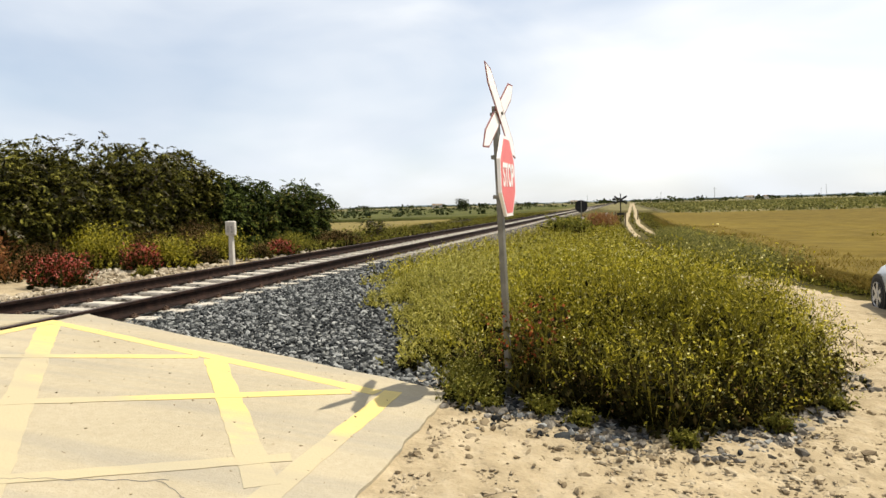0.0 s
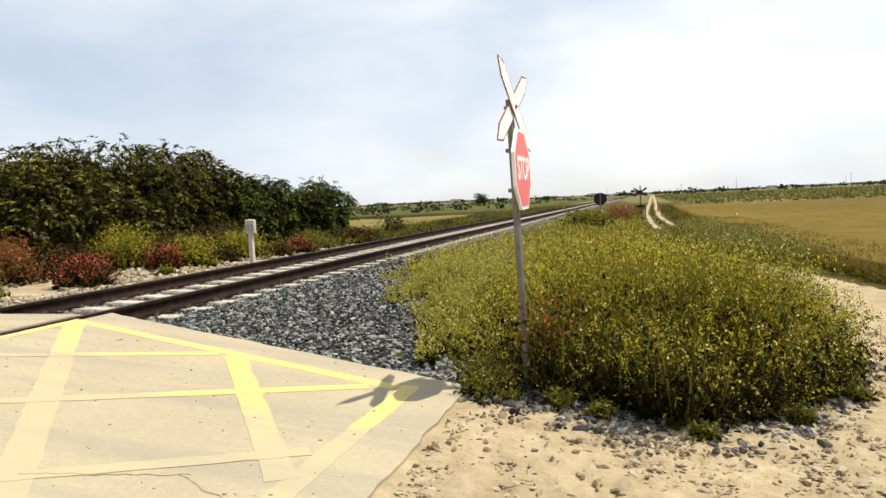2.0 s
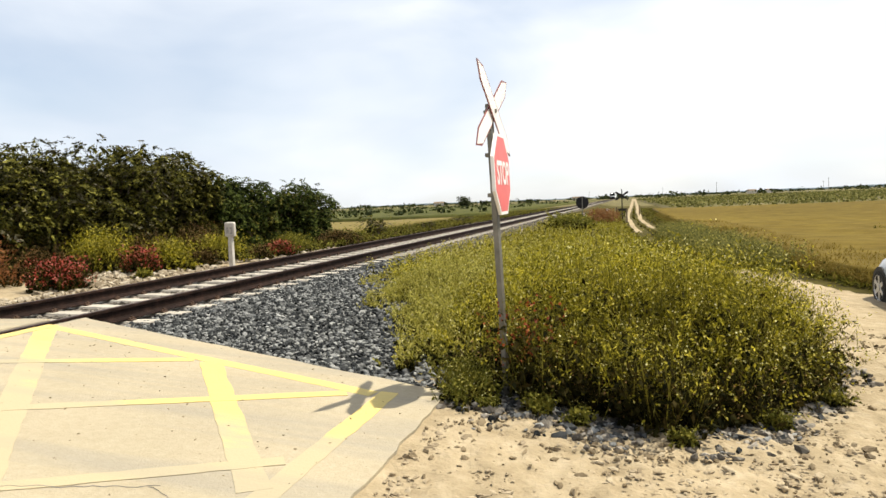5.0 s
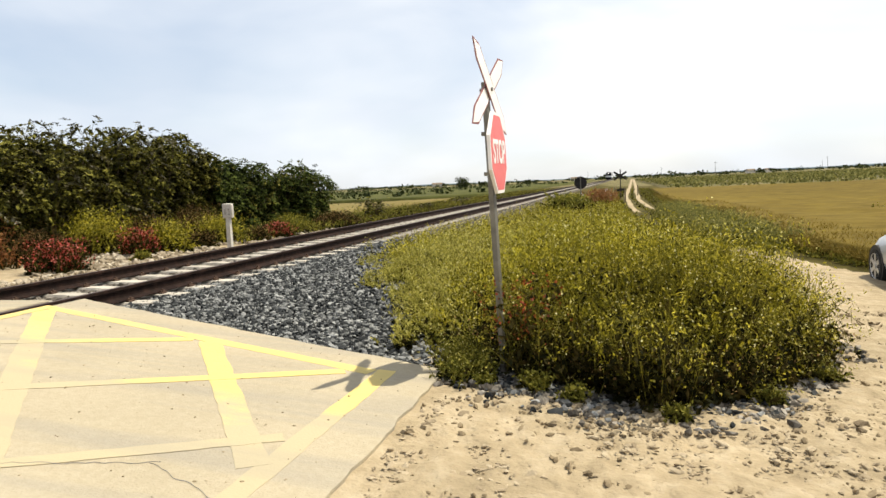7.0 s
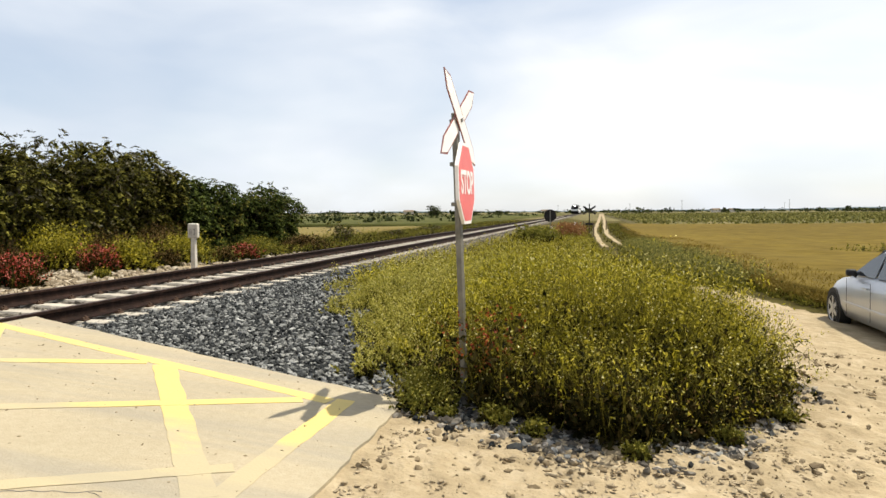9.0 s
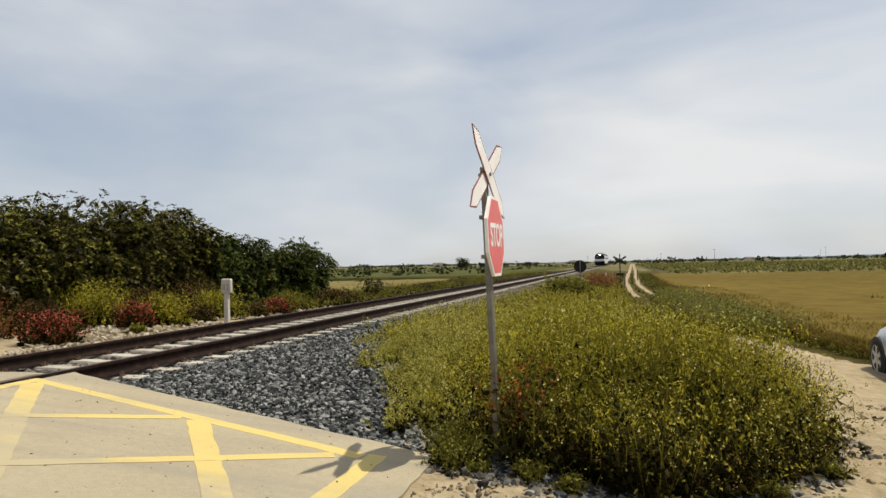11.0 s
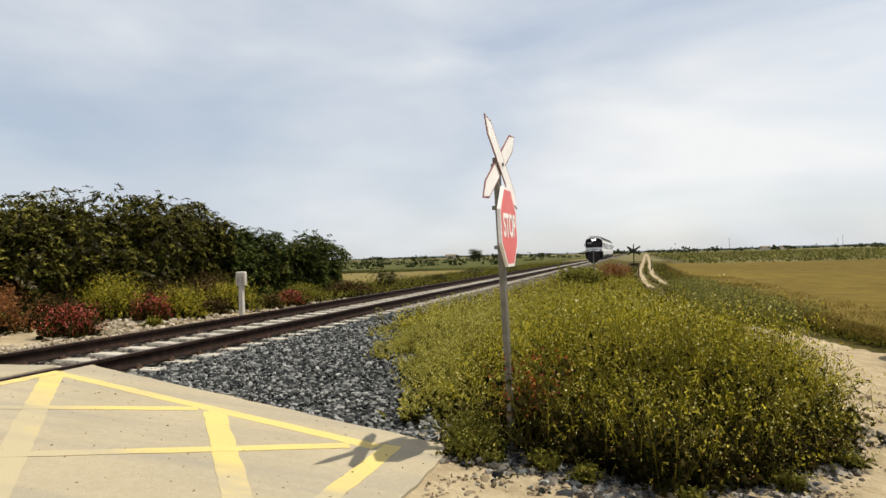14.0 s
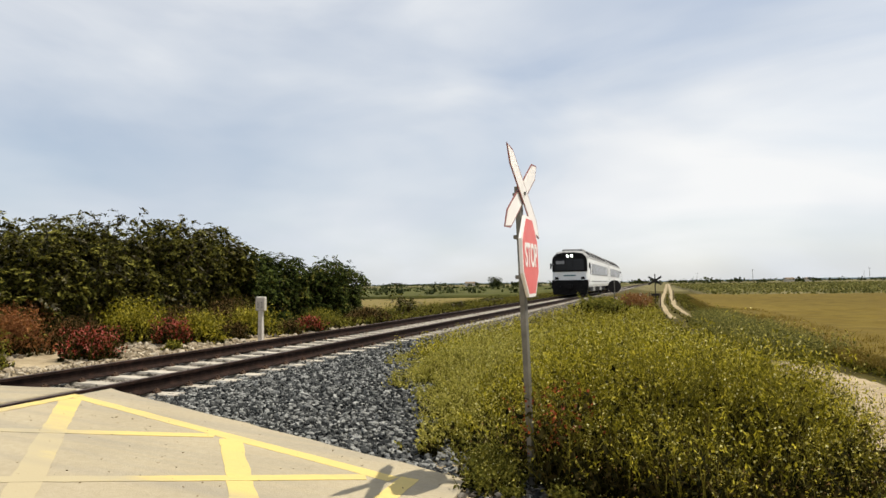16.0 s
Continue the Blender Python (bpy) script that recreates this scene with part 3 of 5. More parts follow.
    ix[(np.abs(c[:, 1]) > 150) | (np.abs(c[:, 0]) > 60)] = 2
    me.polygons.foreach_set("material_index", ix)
    tagged(g, "sandy dry ground with scattered stones", "ground", kind="structure")


def build_fields():
    def lift(h, wave):
        return lambda x, y: ground_z(x, y) + h + bumps(x, y, wave, 0.35)
    f = sheet("field_wheat", steps((0, 15, 40), (15, 160, 40)), steps((-8, 50, 90), (50, 97, 24)), lift(0.30, 0.10), M["wheat_floor"], 0.5, field_edge)
    tagged(f, "golden ripening cereal field beside the dirt track", "field", kind="structure")
    f = sheet("field_pale", steps((-70, -18, 30)), steps((40, 72, 24)), lift(0.15, 0.05), M["pale_field"], 0.3)
    tagged(f, "pale mown field beyond the railway", "field", kind="structure")
    f = sheet("field_green", steps((-260, -16, 40)), steps((76, 420, 50)), lift(0.35, 0.2), M["green_field"], 0.6)
    tagged(f, "green crop field beyond the railway", "field", kind="structure")
    f = sheet("field_vineyard", steps((6, 420, 50)), steps((98, 700, 60)), lift(0.05, 0.2), M["scrub"], 0.3)
    tagged(f, "vineyard earth with rows of low vines", "field", kind="structure")


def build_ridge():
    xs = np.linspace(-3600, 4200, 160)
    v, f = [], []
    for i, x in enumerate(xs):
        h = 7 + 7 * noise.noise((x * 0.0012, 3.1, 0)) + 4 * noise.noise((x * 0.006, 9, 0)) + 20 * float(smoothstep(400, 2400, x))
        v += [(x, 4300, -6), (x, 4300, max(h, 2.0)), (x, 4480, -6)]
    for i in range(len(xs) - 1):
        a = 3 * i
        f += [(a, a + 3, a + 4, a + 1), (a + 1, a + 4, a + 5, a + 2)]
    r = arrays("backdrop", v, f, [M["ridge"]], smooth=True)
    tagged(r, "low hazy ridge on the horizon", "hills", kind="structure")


# ---------------------------------------------------------------- concrete crossing with yellow hatching
EDGE_DIRT = -1.36


def slab_edge_y(x):
    return 4.93 + (x - EDGE_DIRT) * -0.259


def plate(name, outline, thick, lift, mat, parent=None, label=""):
    """A plate lying on the slope of the road."""
    bm = bmesh.new()
    prism(bm, outline, 0.0, 1.0, "z")
    for v in bm.verts:
        v.co.z = road_z(v.co.x) + lift - thick * (1 - v.co.z)
    return part(name, bm, mat, parent, label)


def build_crossing():
    xn = NEAR_RAIL + 0.20
    rag = random.Random(4)
    side = [(EDGE_DIRT + rag.uniform(-0.012, 0.012), y) for y in np.linspace(-6, 4.9, 90)]
    far = [(x, slab_edge_y(x) + rag.uniform(-0.015, 0.015)) for x in np.linspace(EDGE_DIRT - 0.02, xn, 24)]
    slab = plate("pavement", side + far + [(xn, -7.0), (EDGE_DIRT - 2, -7.0)], 0.22, 0.004, M["concrete"])
    tagged(slab, "pale concrete crossing slab with worn yellow hatching", "pavement", kind="structure")
    for name, x0, x1, y1 in (("pavement_between_rails", FAR_RAIL + 0.21, NEAR_RAIL - 0.21, 6.02), ("pavement_beyond", -13.0, FAR_RAIL - 0.1, 6.0)):
        bm = bmesh.new()
        box(bm, x0, x1, -7, y1, 0.30, RAIL_TOP - 0.012, 0.012)
        tagged(part(name, bm, M["concrete"]), "concrete crossing slab at the rails", "pavement", kind="structure")
    # rubber fill of the flangeway grooves, its dark colour painting their shade
    for x in (NEAR_RAIL + 0.125, NEAR_RAIL - 0.13, FAR_RAIL + 0.13, FAR_RAIL - 0.07):
        bm = bmesh.new()
        box(bm, x - (0.028 if x < -7.7 else 0.07), x + (0.028 if x < -7.7 else 0.07), -7, 6.03, 0.30, RAIL_TOP - 0.04, 0.006)
        tagged(part("trim_rubber", bm, M["rubber"]), "dark rubber fill in the groove along the rail, coloured as its shade", "trim", kind="structure")

    def strip(a, b, w, name="road_marking"):
        a, b = Vector(a), Vector(b)
        d = (b - a).normalized()
        s = Vector((-d.y, d.x)) * w / 2
        n = max(2, int((b - a).length / 0.12))
        ra = random.Random(int(a.x * 100 + b.y * 37))
        p1 = [a + (b - a) * i / n + s * ra.uniform(0.88, 1.05) for i in range(n + 1)]
        p2 = [a + (b - a) * i / n - s * ra.uniform(0.88, 1.05) for i in range(n, -1, -1)]
        o = plate(name, [tuple(p) for p in p1 + p2], 0.004, 0.0058 + strip.n * 0.0004, M["yellow"])
        strip.n += 1
        tagged(o, "worn yellow painted line on the concrete", "road marking", "yellow hatching", "structure")
    strip.n = 0
    strip((-5.68, 5.56), (-1.86, 4.66), 0.13)      # border along the ballast
    strip((-1.76, 4.74), (-1.80, -4.5), 0.15)      # border along the dirt
    strip((-5.62, 5.44), (-1.75, 0.92), 0.20)      # hatching one way
    strip((-3.46, 4.99), (-1.84, 2.92), 0.18)
    strip((-5.65, 3.0), (-1.8, -1.5), 0.18)
    strip((-5.72, 3.97), (-3.62, 5.00), 0.12)      # and the other
    strip((-5.72, 2.42), (-2.05, 4.60), 0.12)
    strip((-5.72, 0.72), (-1.88, 3.31), 0.12)
    strip((-5.72, -1.0), (-1.88, 1.7), 0.12)
    strip((-5.70, 5.62), (-5.74, -4.5), 0.13)      # border along the rail


def build_cracks():
    rc = random.Random(11)
    for a, b in (((-2.35, 2.78), (-1.40, 2.40)), ((-3.1, 2.50), (-2.3, 2.88))):
        a, b = Vector(a), Vector(b)
        n = 26
        up, lo = [], []
        wob = 0.0
        for i in range(n + 1):
            wob += rc.uniform(-0.016, 0.016)
            p = a.lerp(b, i / n)
            w = 0.0009 * rc.uniform(0.3, 1.2) * math.sin(math.pi * (i + 0.5) / (n + 1))
            up.append((p.x, p.y + wob + w)), lo.append((p.x, p.y + wob - w))
        o = plate("crack", up + lo[::-1], 0.004, 0.0108, M["bar_grey"], bpy.data.objects["pavement"])


# ---------------------------------------------------------------- railway
def build_track():
    track = empty("railway_track")
    tagged(track, "single railway track of rusty rails on concrete sleepers", "railway track", kind="structure")
    prof = [(-0.075, 0), (0.075, 0), (0.075, 0.012), (0.02, 0.034), (0.0085, 0.05), (0.0085, 0.125), (0.036, 0.136), (0.036, 0.165), (0.028, 0.172),
            (-0.028, 0.172), (-0.036, 0.165), (-0.036, 0.136), (-0.0085, 0.125), (-0.0085, 0.05), (-0.02, 0.034), (-0.075, 0.012)]
    for x in (NEAR_RAIL, FAR_RAIL):
        bm = bmesh.new()
        ys = [-30, 0, 20, 60, 200, 720]
        loft(bm, [[(x + u, y, RAIL_TOP - 0.172 + w) for u, w in prof] for y in ys])
        r = part("rail", bm, [M["rail_side"], M["rail_top"]], track, "rusty steel rail with a worn head")
        for p in r.data.polygons:
            if p.normal.z > 0.9 and p.center.z > RAIL_TOP - 0.01:
                p.material_index = 1
    sec = lambda x: [(-0.14, 0.355 - 0.16), (0.14, 0.355 - 0.16), (0.13, 0.30), (0.105, 0.352 - (0.008 if abs(x) < 0.45 else 0)), (-0.105, 0.352 - (0.008 if abs(x) < 0.45 else 0)), (-0.13, 0.30)]
    bm = bmesh.new()
    loft(bm, [[(x, u, w) for u, w in sec(x)] for x in (-1.3, -0.5, -0.4, 0.4, 0.5, 1.3)])
    first = part("sleeper", bm, M["sleeper"], track)
    first.location = (GAUGE_MID, 6.3, -0.008)
    for i in range(1, 300):
        s = bpy.data.objects.new("sleeper", first.data)
        scene.collection.objects.link(s)
        s.parent, s.location = track, (GAUGE_MID + random.uniform(-0.02, 0.02), 6.3 + 0.6 * i, -0.008)
    bm = bmesh.new()
    box(bm, -0.03, 0.03, -0.05, 0.05, 0, 0.022, 0.006)
    tube(bm, (0, 0, 0.0), (0, 0, 0.06), 0.018, 0.016, 8)
    tube(bm, (0.0, -0.045, 0.035), (0.0, 0.045, 0.035), 0.011, None, 6)
    clip = None
    for i in range(70):
        for x in (NEAR_RAIL + 0.105, NEAR_RAIL - 0.105, FAR_RAIL + 0.105, FAR_RAIL - 0.105):
            if clip is None:
                clip = part("rail_clip", bm, M["clip"], track)
                c = clip
            else:
                c = bpy.data.objects.new("rail_clip", clip.data)
                scene.collection.objects.link(c)
            c.parent, c.location = track, (x, 6.3 + 0.6 * i, 0.343)
    # bed under it
    out = [(-9.6, 0.10), (-8.5, BED - 0.02), (-8.1, BED), (-5.45, BED), (-5.0, BED - 0.03), (-4.1, 0.12)]
    v, f = [], []
    ys = steps((6.02, 40, 60), (40, 200, 40), (200, 720, 20))
    n = len(out)
    for y in ys:
        w = 0.8 * float(smoothstep(30, 60, y))
        v += [(x - w * (x > -5) + w * (x < -9), y, z) for x, z in out]
    for j in range(len(ys) - 1):
        for i in range(n - 1):
            a = j * n + i
            f.append((a, a + 1, a + 1 + n, a + n))
    bed = arrays("ballast_bed", v, f, [M["bed_floor"]])
    tagged(bed, "bed of crushed stone under the railway", "ballast", kind="structure")
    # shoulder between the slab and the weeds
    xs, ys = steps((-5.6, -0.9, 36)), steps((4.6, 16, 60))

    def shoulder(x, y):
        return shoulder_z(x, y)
    s = sheet("ballast_shoulder", xs, ys, shoulder, M["ballast_gap_dark"])
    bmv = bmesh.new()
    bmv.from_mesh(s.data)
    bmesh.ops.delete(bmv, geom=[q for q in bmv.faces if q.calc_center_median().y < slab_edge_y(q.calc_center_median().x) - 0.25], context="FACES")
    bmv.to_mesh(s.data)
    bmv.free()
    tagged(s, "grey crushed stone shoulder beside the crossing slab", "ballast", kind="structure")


def shoulder_z(x, y):
    """Top of the grey stone beside the slab, a little below the slab."""
    x = np.asarray(x, float)
    return np.minimum(road_z(x) - 0.05, BED + 0.01 - 0.02 * smoothstep(-5.1, -5.5, x)) - 0.006 * np.maximum(np.asarray(y) - 8, 0) * smoothstep(-5.2, -3.5, x)


def weeds_left_edge(y):
    """x at which the weeds begin, beside the grey stone."""
    return np.interp(y, [4.4, 5.2, 6.5, 8.5, 10.5, 14, 30, 80], [-1.05, -1.32, -1.9, -3.1, -3.95, -4.4, -4.5, -4.4])


def build_ballast_stones():
    # grey stones beside the slab
    n = 40000
    y = 4.9 + 10.5 * rng.random(n) ** 1.35
    x = rng.uniform(-5.75, -1.3, n)
    ok = (y > slab_edge_y(x) + 0.03) & (x < weeds_left_edge(y) + 0.55 + rng.normal(0, 0.15, n)) & ((np.abs(((y - 6.3 + 0.3) % 0.6) - 0.3) > 0.13) | (x < -5.6) | (x > -5.5))
    x, y = x[ok], y[ok]
    size = rng.uniform(0.012, 0.029, len(x)) * rng.choice([1, 1, 1.25], len(x))
    z = shoulder_z(x, y) + rng.uniform(0.0, 0.03, len(x))
    c = np.stack([x, y, z], 1)
    near = np.argsort(y + 0.26 * x)[:280]
    rest = np.ones(len(x), bool)
    rest[near] = False
    v, f = stones(c[rest], size[rest])
    heap = arrays("ballast_stones", v, f, [M["stone"]])
    tagged(heap, "blue-grey crushed ballast stones beside the slab", "ballast", kind="stuff")
    shapes = []
    for k in range(10):
        v1, f1 = stones(np.zeros((1, 3)), np.array([1.0]))
        me = bpy.data.meshes.new("ballast_stone")
        me.from_pydata(v1.tolist(), [], f1.tolist())
        me.materials.append(M["stone_one"])
        shapes.append(me)
    bed = bpy.data.objects["ballast_shoulder"]
    for i in near:
        o = new("ballast_stone", shapes[int(i) % 10])
        o.parent = bed
        o.matrix_basis = pose(*c[i], rz=float(rng.uniform(0, 360))) @ Matrix.Diagonal((*([float(size[i])] * 3), 1))
    # dusty stones between and beyond the rails
    n = 26000
    y = 6.1 + 55 * rng.random(n) ** 2.0
    x = rng.uniform(-9.2, -4.6, n)
    on_sleeper = (np.abs(((y - 6.3 + 0.3) % 0.6) - 0.3) < 0.12) & (np.abs(x - GAUGE_MID) < 1.3)
    ok = ~on_sleeper & (np.abs(x - NEAR_RAIL) > 0.06) & (np.abs(x - FAR_RAIL) > 0.06)
    ok &= ~((x > -5.45) & (y < 10))
    x, y = x[ok], y[ok]
    z = np.interp(x, [-9.6, -8.5, -8.1, -5.45, -5.0, -4.1], [0.10, BED - 0.02, BED, BED, BED - 0.03, 0.12])
    v, f = stones(np.stack([x, y, z + rng.uniform(-0.03, 0.004, len(x))], 1), rng.uniform(0.016, 0.036, len(x)) * (1 + y / 80))
    tagged(arrays("track_stones", v, f, [M["stone_old"]]), "dusty pale ballast stones between the rails", "ballast", kind="stuff")


def build_rubble():
    # gravel and rocks on the dirt
    n = 22000
    y = -3.4 + 13 * rng.random(n)
    x = rng.uniform(-1.3, 4.8, n)
    z = ground_z(x, y)
    band = 0.10 + 0.5 * (np.abs(y - (4.3 + 0.33 * (x + 0.3))) < 0.4) + 0.75 * (bumps(x, y, 1.0, 2.2) > 0.16)
    ok = (rng.random(n) < band) & ((y < 7) | (x > 1.5))
    x, y, z = x[ok], y[ok], z[ok]
    v, f = stones(np.stack([x, y, z + 0.006], 1), rng.uniform(0.004, 0.019, len(x)) * rng.choice([0.6, 1, 1.35], len(x)))
    tagged(arrays("gravel", v, f, [M["pebble"]]), "loose brown gravel on the dirt track", "gravel", kind="stuff")
    # grey crushed stone spilt from the railway along the foot of the thicket
    n = 6500
    x = rng.uniform(-1.34, 2.1, n)
    spill = np.interp(x, [-1.3, -0.6, 0.2, 1.0, 2.1], [0.24, 0.26, 0.17, 0.20, 0.24])
    y = weeds_front_edge(x) - 0.10 + rng.normal(0, 1, n) * spill
    ok = bumps(x, y, 1.0, 2.6, 4.0) + rng.normal(0, 0.25, n) > -0.1
    x, y = x[ok], y[ok]
    grey = rng.random(len(x)) < np.interp(x, [-1.3, 0.4, 2.1], [0.5, 0.28, 0.1])
    for pick, mat, size, what in ((grey, "stone", 0.034, "blue-grey crushed stones spilt along the foot of the weeds"), (~grey, "stone_old", 0.030, "dusty grey stones strewn along the foot of the weeds")):
        v, f = stones(np.stack([x[pick], y[pick], ground_z(x[pick], y[pick]) + 0.008], 1), 0.007 + size * rng.random(int(pick.sum())) ** 2)
        tagged(arrays("strewn_stones", v, f, [M[mat]]), what, "gravel", kind="stuff")
    n = 9000
    x, y = rng.uniform(-1.28, 3.4, n), rng.uniform(1.4, 5.4, n)
    keep = (bumps(x, y, 1.0, 1.7, 6.0) + rng.normal(0, 0.2, n) > 0.0) & (y < weeds_front_edge(x) + 0.2)
    x, y = x[keep], y[keep]
    v, f = stones(np.stack([x, y, ground_z(x, y) + 0.004], 1), rng.uniform(0.005, 0.022, len(x)) * rng.choice([0.7, 1.0, 1.5], len(x), p=[0.5, 0.4, 0.1]), 0.4)
    tagged(arrays("clods", v, f, [M["clod"]]), "dry sandy clods on the dirt track", "gravel", kind="stuff")
    n = 420
    x, y = rng.uniform(-5.6, -1.4, n), rng.uniform(0.5, 5.9, n)
    ok = y < slab_edge_y(x) - 0.03
    x, y = x[ok], y[ok]
    v, f = stones(np.stack([x, y, road_z(x) + 0.006], 1), rng.uniform(0.003, 0.010, len(x)), 0.4)
    tagged(arrays("grit", v, f, [M["pebble"]]), "small grit lying on the concrete slab", "gravel", kind="stuff")
    shapes = []
    for k in range(8):
        v1, f1 = stones(np.zeros((1, 3)), np.array([1.0]), 0.6)
        me = bpy.data.meshes.new("rock")
        me.from_pydata(v1.tolist(), [], f1.tolist())
        me.materials.append(M["rock"])
        shapes.append(me)
    for i in range(110):
        x = rng.uniform(-1.2, 3.0)
        y = rng.uniform(2.2, 4.4) if i < 45 else 4.25 + 0.33 * (x + 0.3) + rng.normal(0, 0.18)
        s = float(rng.uniform(0.012, 0.036))
        o = new("rock", shapes[i % 8])
        o.matrix_basis = pose(x, y, float(ground_z(x, y)) + 0.1 * s, rz=float(rng.uniform(0, 360))) @ Matrix.Diagonal((s, s, s, 1))
        tagged(o, "small brown-grey rock on the dirt", "rock", "rocks on the dirt track")
    # pale rubble bank beyond the rails
    n = 8000
    y = rng.uniform(4, 22, n)
    x = -9.1 - 4.2 * rng.random(n) ** 1.1
    ok = bumps(x, y, 1.0, 0.5, 2.0) > -0.22
    x, y = x[ok], y[ok]
    v, f = stones(np.stack([x, y, ground_z(x, y) + 0.02], 1), rng.uniform(0.015, 0.07, len(x)) * rng.choice([0.6, 1, 1.5], len(x), p=[0.5, 0.35, 0.15]))
    tagged(arrays("rubble", v, f, [M["stone_pale"]]), "pale rubble stones on the bank beyond the rails", "rubble", kind="stuff")


# ---------------------------------------------------------------- signs and posts
def build_stop_sign():
    base = (-0.935, 5.08, 0.11)
    sign = empty("stop_sign", pose(*base) @ pose(0, 0, 0, 0.8, -1.5, -5))
    tagged(sign, "leaning steel post with red octagonal stop sign and crossbuck", "road sign", "signs")
    bm = bmesh.new()
    box(bm, -0.008, 0.032, -0.04, 0.04, -0.15, 2.22, 0.006)
    part("post", bm, M["galvanised"], sign)
    zc, r = 1.69, 0.30 / math.cos(radians(22.5))

    def octagon(rad):
        return [(rad * math.cos(radians(22.5 + 45 * i)), zc + rad * math.sin(radians(22.5 + 45 * i))) for i in range(8)]
    bm = bmesh.new()
    turn = pose(0.072, 0, 0, 0, 0, 4.0) @ pose(-0.072, 0, 0)  # the plate is twisted a little on its brackets
    bmesh.ops.transform(bm, matrix=turn, verts=prism(bm, octagon(r), 0.060, 0.084, "x"))
    plate_ = part("sign_plate", bm, M["white_sign"], sign, "white rimmed octagonal plate")
    bm = bmesh.new()
    bmesh.ops.transform(bm, matrix=turn, verts=prism(bm, octagon(r * 0.92), 0.084, 0.0865, "x"))
    part("red_face", bm, M["red_sign"], plate_, "faded red octagon")
    cu = bpy.data.curves.new("stop_word", "FONT")
    cu.body, cu.size, cu.align_x, cu.align_y, cu.extrude = "STOP", 0.235, "CENTER", "CENTER", 0.0008
    cu.space_character, cu.offset = 0.98, 0.006
    tmp = new("stop_word", cu)
    me = bpy.data.meshes.new_from_object(tmp.evaluated_get(bpy.context.evaluated_depsgraph_get()))
    bpy.data.objects.remove(tmp)
    me.materials.append(M["white_sign"])
    word = new("lettering", me)
    word.parent = plate_
    word.matrix_basis = turn @ Matrix.Translation((0.0885, 0, zc)) @ Matrix(((0, 0, 1, 0), (1, 0, 0, 0), (0, 1, 0, 0), (0, 0, 0, 1))) @ Matrix.Diagonal((0.83, 1.02, 1, 1))
    word["label"] = "white word STOP"
    # crossbuck: two pointed boards over one another
    cz = 2.165
    for k, (ang, off, arm) in enumerate(((40, 0.050, 0.505), (-30, 0.034, 0.555))):
        def board(hl, hw, tip):
            pts = [(-hl, 0), (-hl + tip, -hw), (hl - tip, -hw), (hl, 0), (hl - tip, hw), (-hl + tip, hw)]
            c, s = math.cos(radians(ang)), math.sin(radians(ang))
            return [(-(u * c - w * s), cz + u * s + w * c) for u, w in pts]
        bm = bmesh.new()
        prism(bm, board(arm, 0.072, 0.13), off, off + 0.006, "x")
        a = part("crossbuck_arm", bm, M["red_edge"], sign, "white pointed board with a red border")
        bm = bmesh.new()
        prism(bm, board(arm - 0.02, 0.060, 0.122), off + 0.006, off + 0.008, "x")
        part("white_face", bm, M["white_sign"], a)
        bm = bmesh.new()
        prism(bm, board(arm - 0.02, 0.060, 0.122), off - 0.002, off, "x")
        part("back_face", bm, M["white_sign"], a)
    bm = bmesh.new()
    tube(bm, (-0.03, 0, cz), (0.070, 0, cz), 0.014, None, 8)
    part("bolt", bm, M["galvanised"], sign)
    for z in (cz - 0.12, zc + 0.15, zc - 0.15):
        bm = bmesh.new()
        box(bm, -0.03, 0.06 if z < 2 else 0.03, -0.05, 0.05, z - 0.015, z + 0.015, 0.004)
        part("bracket", bm, M["galvanised"], sign)


def build_marker_post():
    p = empty("kilometre_post", pose(-9.0, 14.2, 0.34, 1.0, 0.8, 2))
    tagged(p, "whitewashed concrete kilometre post beside the rails", "marker post")
    bm = bmesh.new()
    loft(bm, [[(-w, -d, z), (w, -d, z), (w, d, z), (-w, d, z)] for w, d, z in ((0.055, 0.055, -0.2), (0.047, 0.05, 0.5), (0.043, 0.045, 0.75))])
    part("shaft", bm, M["post_white"], p)
    bm = bmesh.new()
    box(bm, -0.125, 0.125, -0.06, 0.06, 0.70, 1.04, 0.03)
    h = part("head", bm, M["post_white"], p)
    for x, w, z0, z1 in ((-0.06, 0.02, 0.78, 0.92), (-0.025, 0.02, 0.76, 0.92), (0.05, 0.05, 0.89, 0.92), (0.06, 0.02, 0.80, 0.90), (0.05, 0.05, 0.77, 0.80)):
        bm = bmesh.new()
        box(bm, x - w / 2, x + w / 2, -0.0635, -0.0595, z0, z1)
        part("number_bar", bm, M["bar_grey"], h)


def build_far_signs():
    # sign seen from behind: round plate on a post
    d = empty("round_sign", pose(-2.42, 41.2, float(ground_z(-2.42, 41.2)), 0, 0, 3))
    tagged(d, "round sign seen from its dark back", "road sign", "signs")
    bm = bmesh.new()
    tube(bm, (0, 0, -0.2), (0, 0, 1.9), 0.035)
    part("post", bm, M["galvanised"], d)
    bm = bmesh.new()
    tube(bm, (0, 0.04, 1.55), (0, 0.07, 1.55), 0.37, None, 28)
    part("sign_plate", bm, M["dark_back"], d, "dark weathered disc")
    s = empty("crossbuck_sign", pose(-0.2, 60.0, float(ground_z(-0.2, 60)), 0, 0, 4))
    tagged(s, "dark crossbuck sign seen from its back", "road sign", "signs")
    bm = bmesh.new()
    tube(bm, (0, 0, -0.2), (0, 0, 2.55), 0.045)
    part("post", bm, M["dark_back"], s)
    for a in (32, -32):
        bm = bmesh.new()
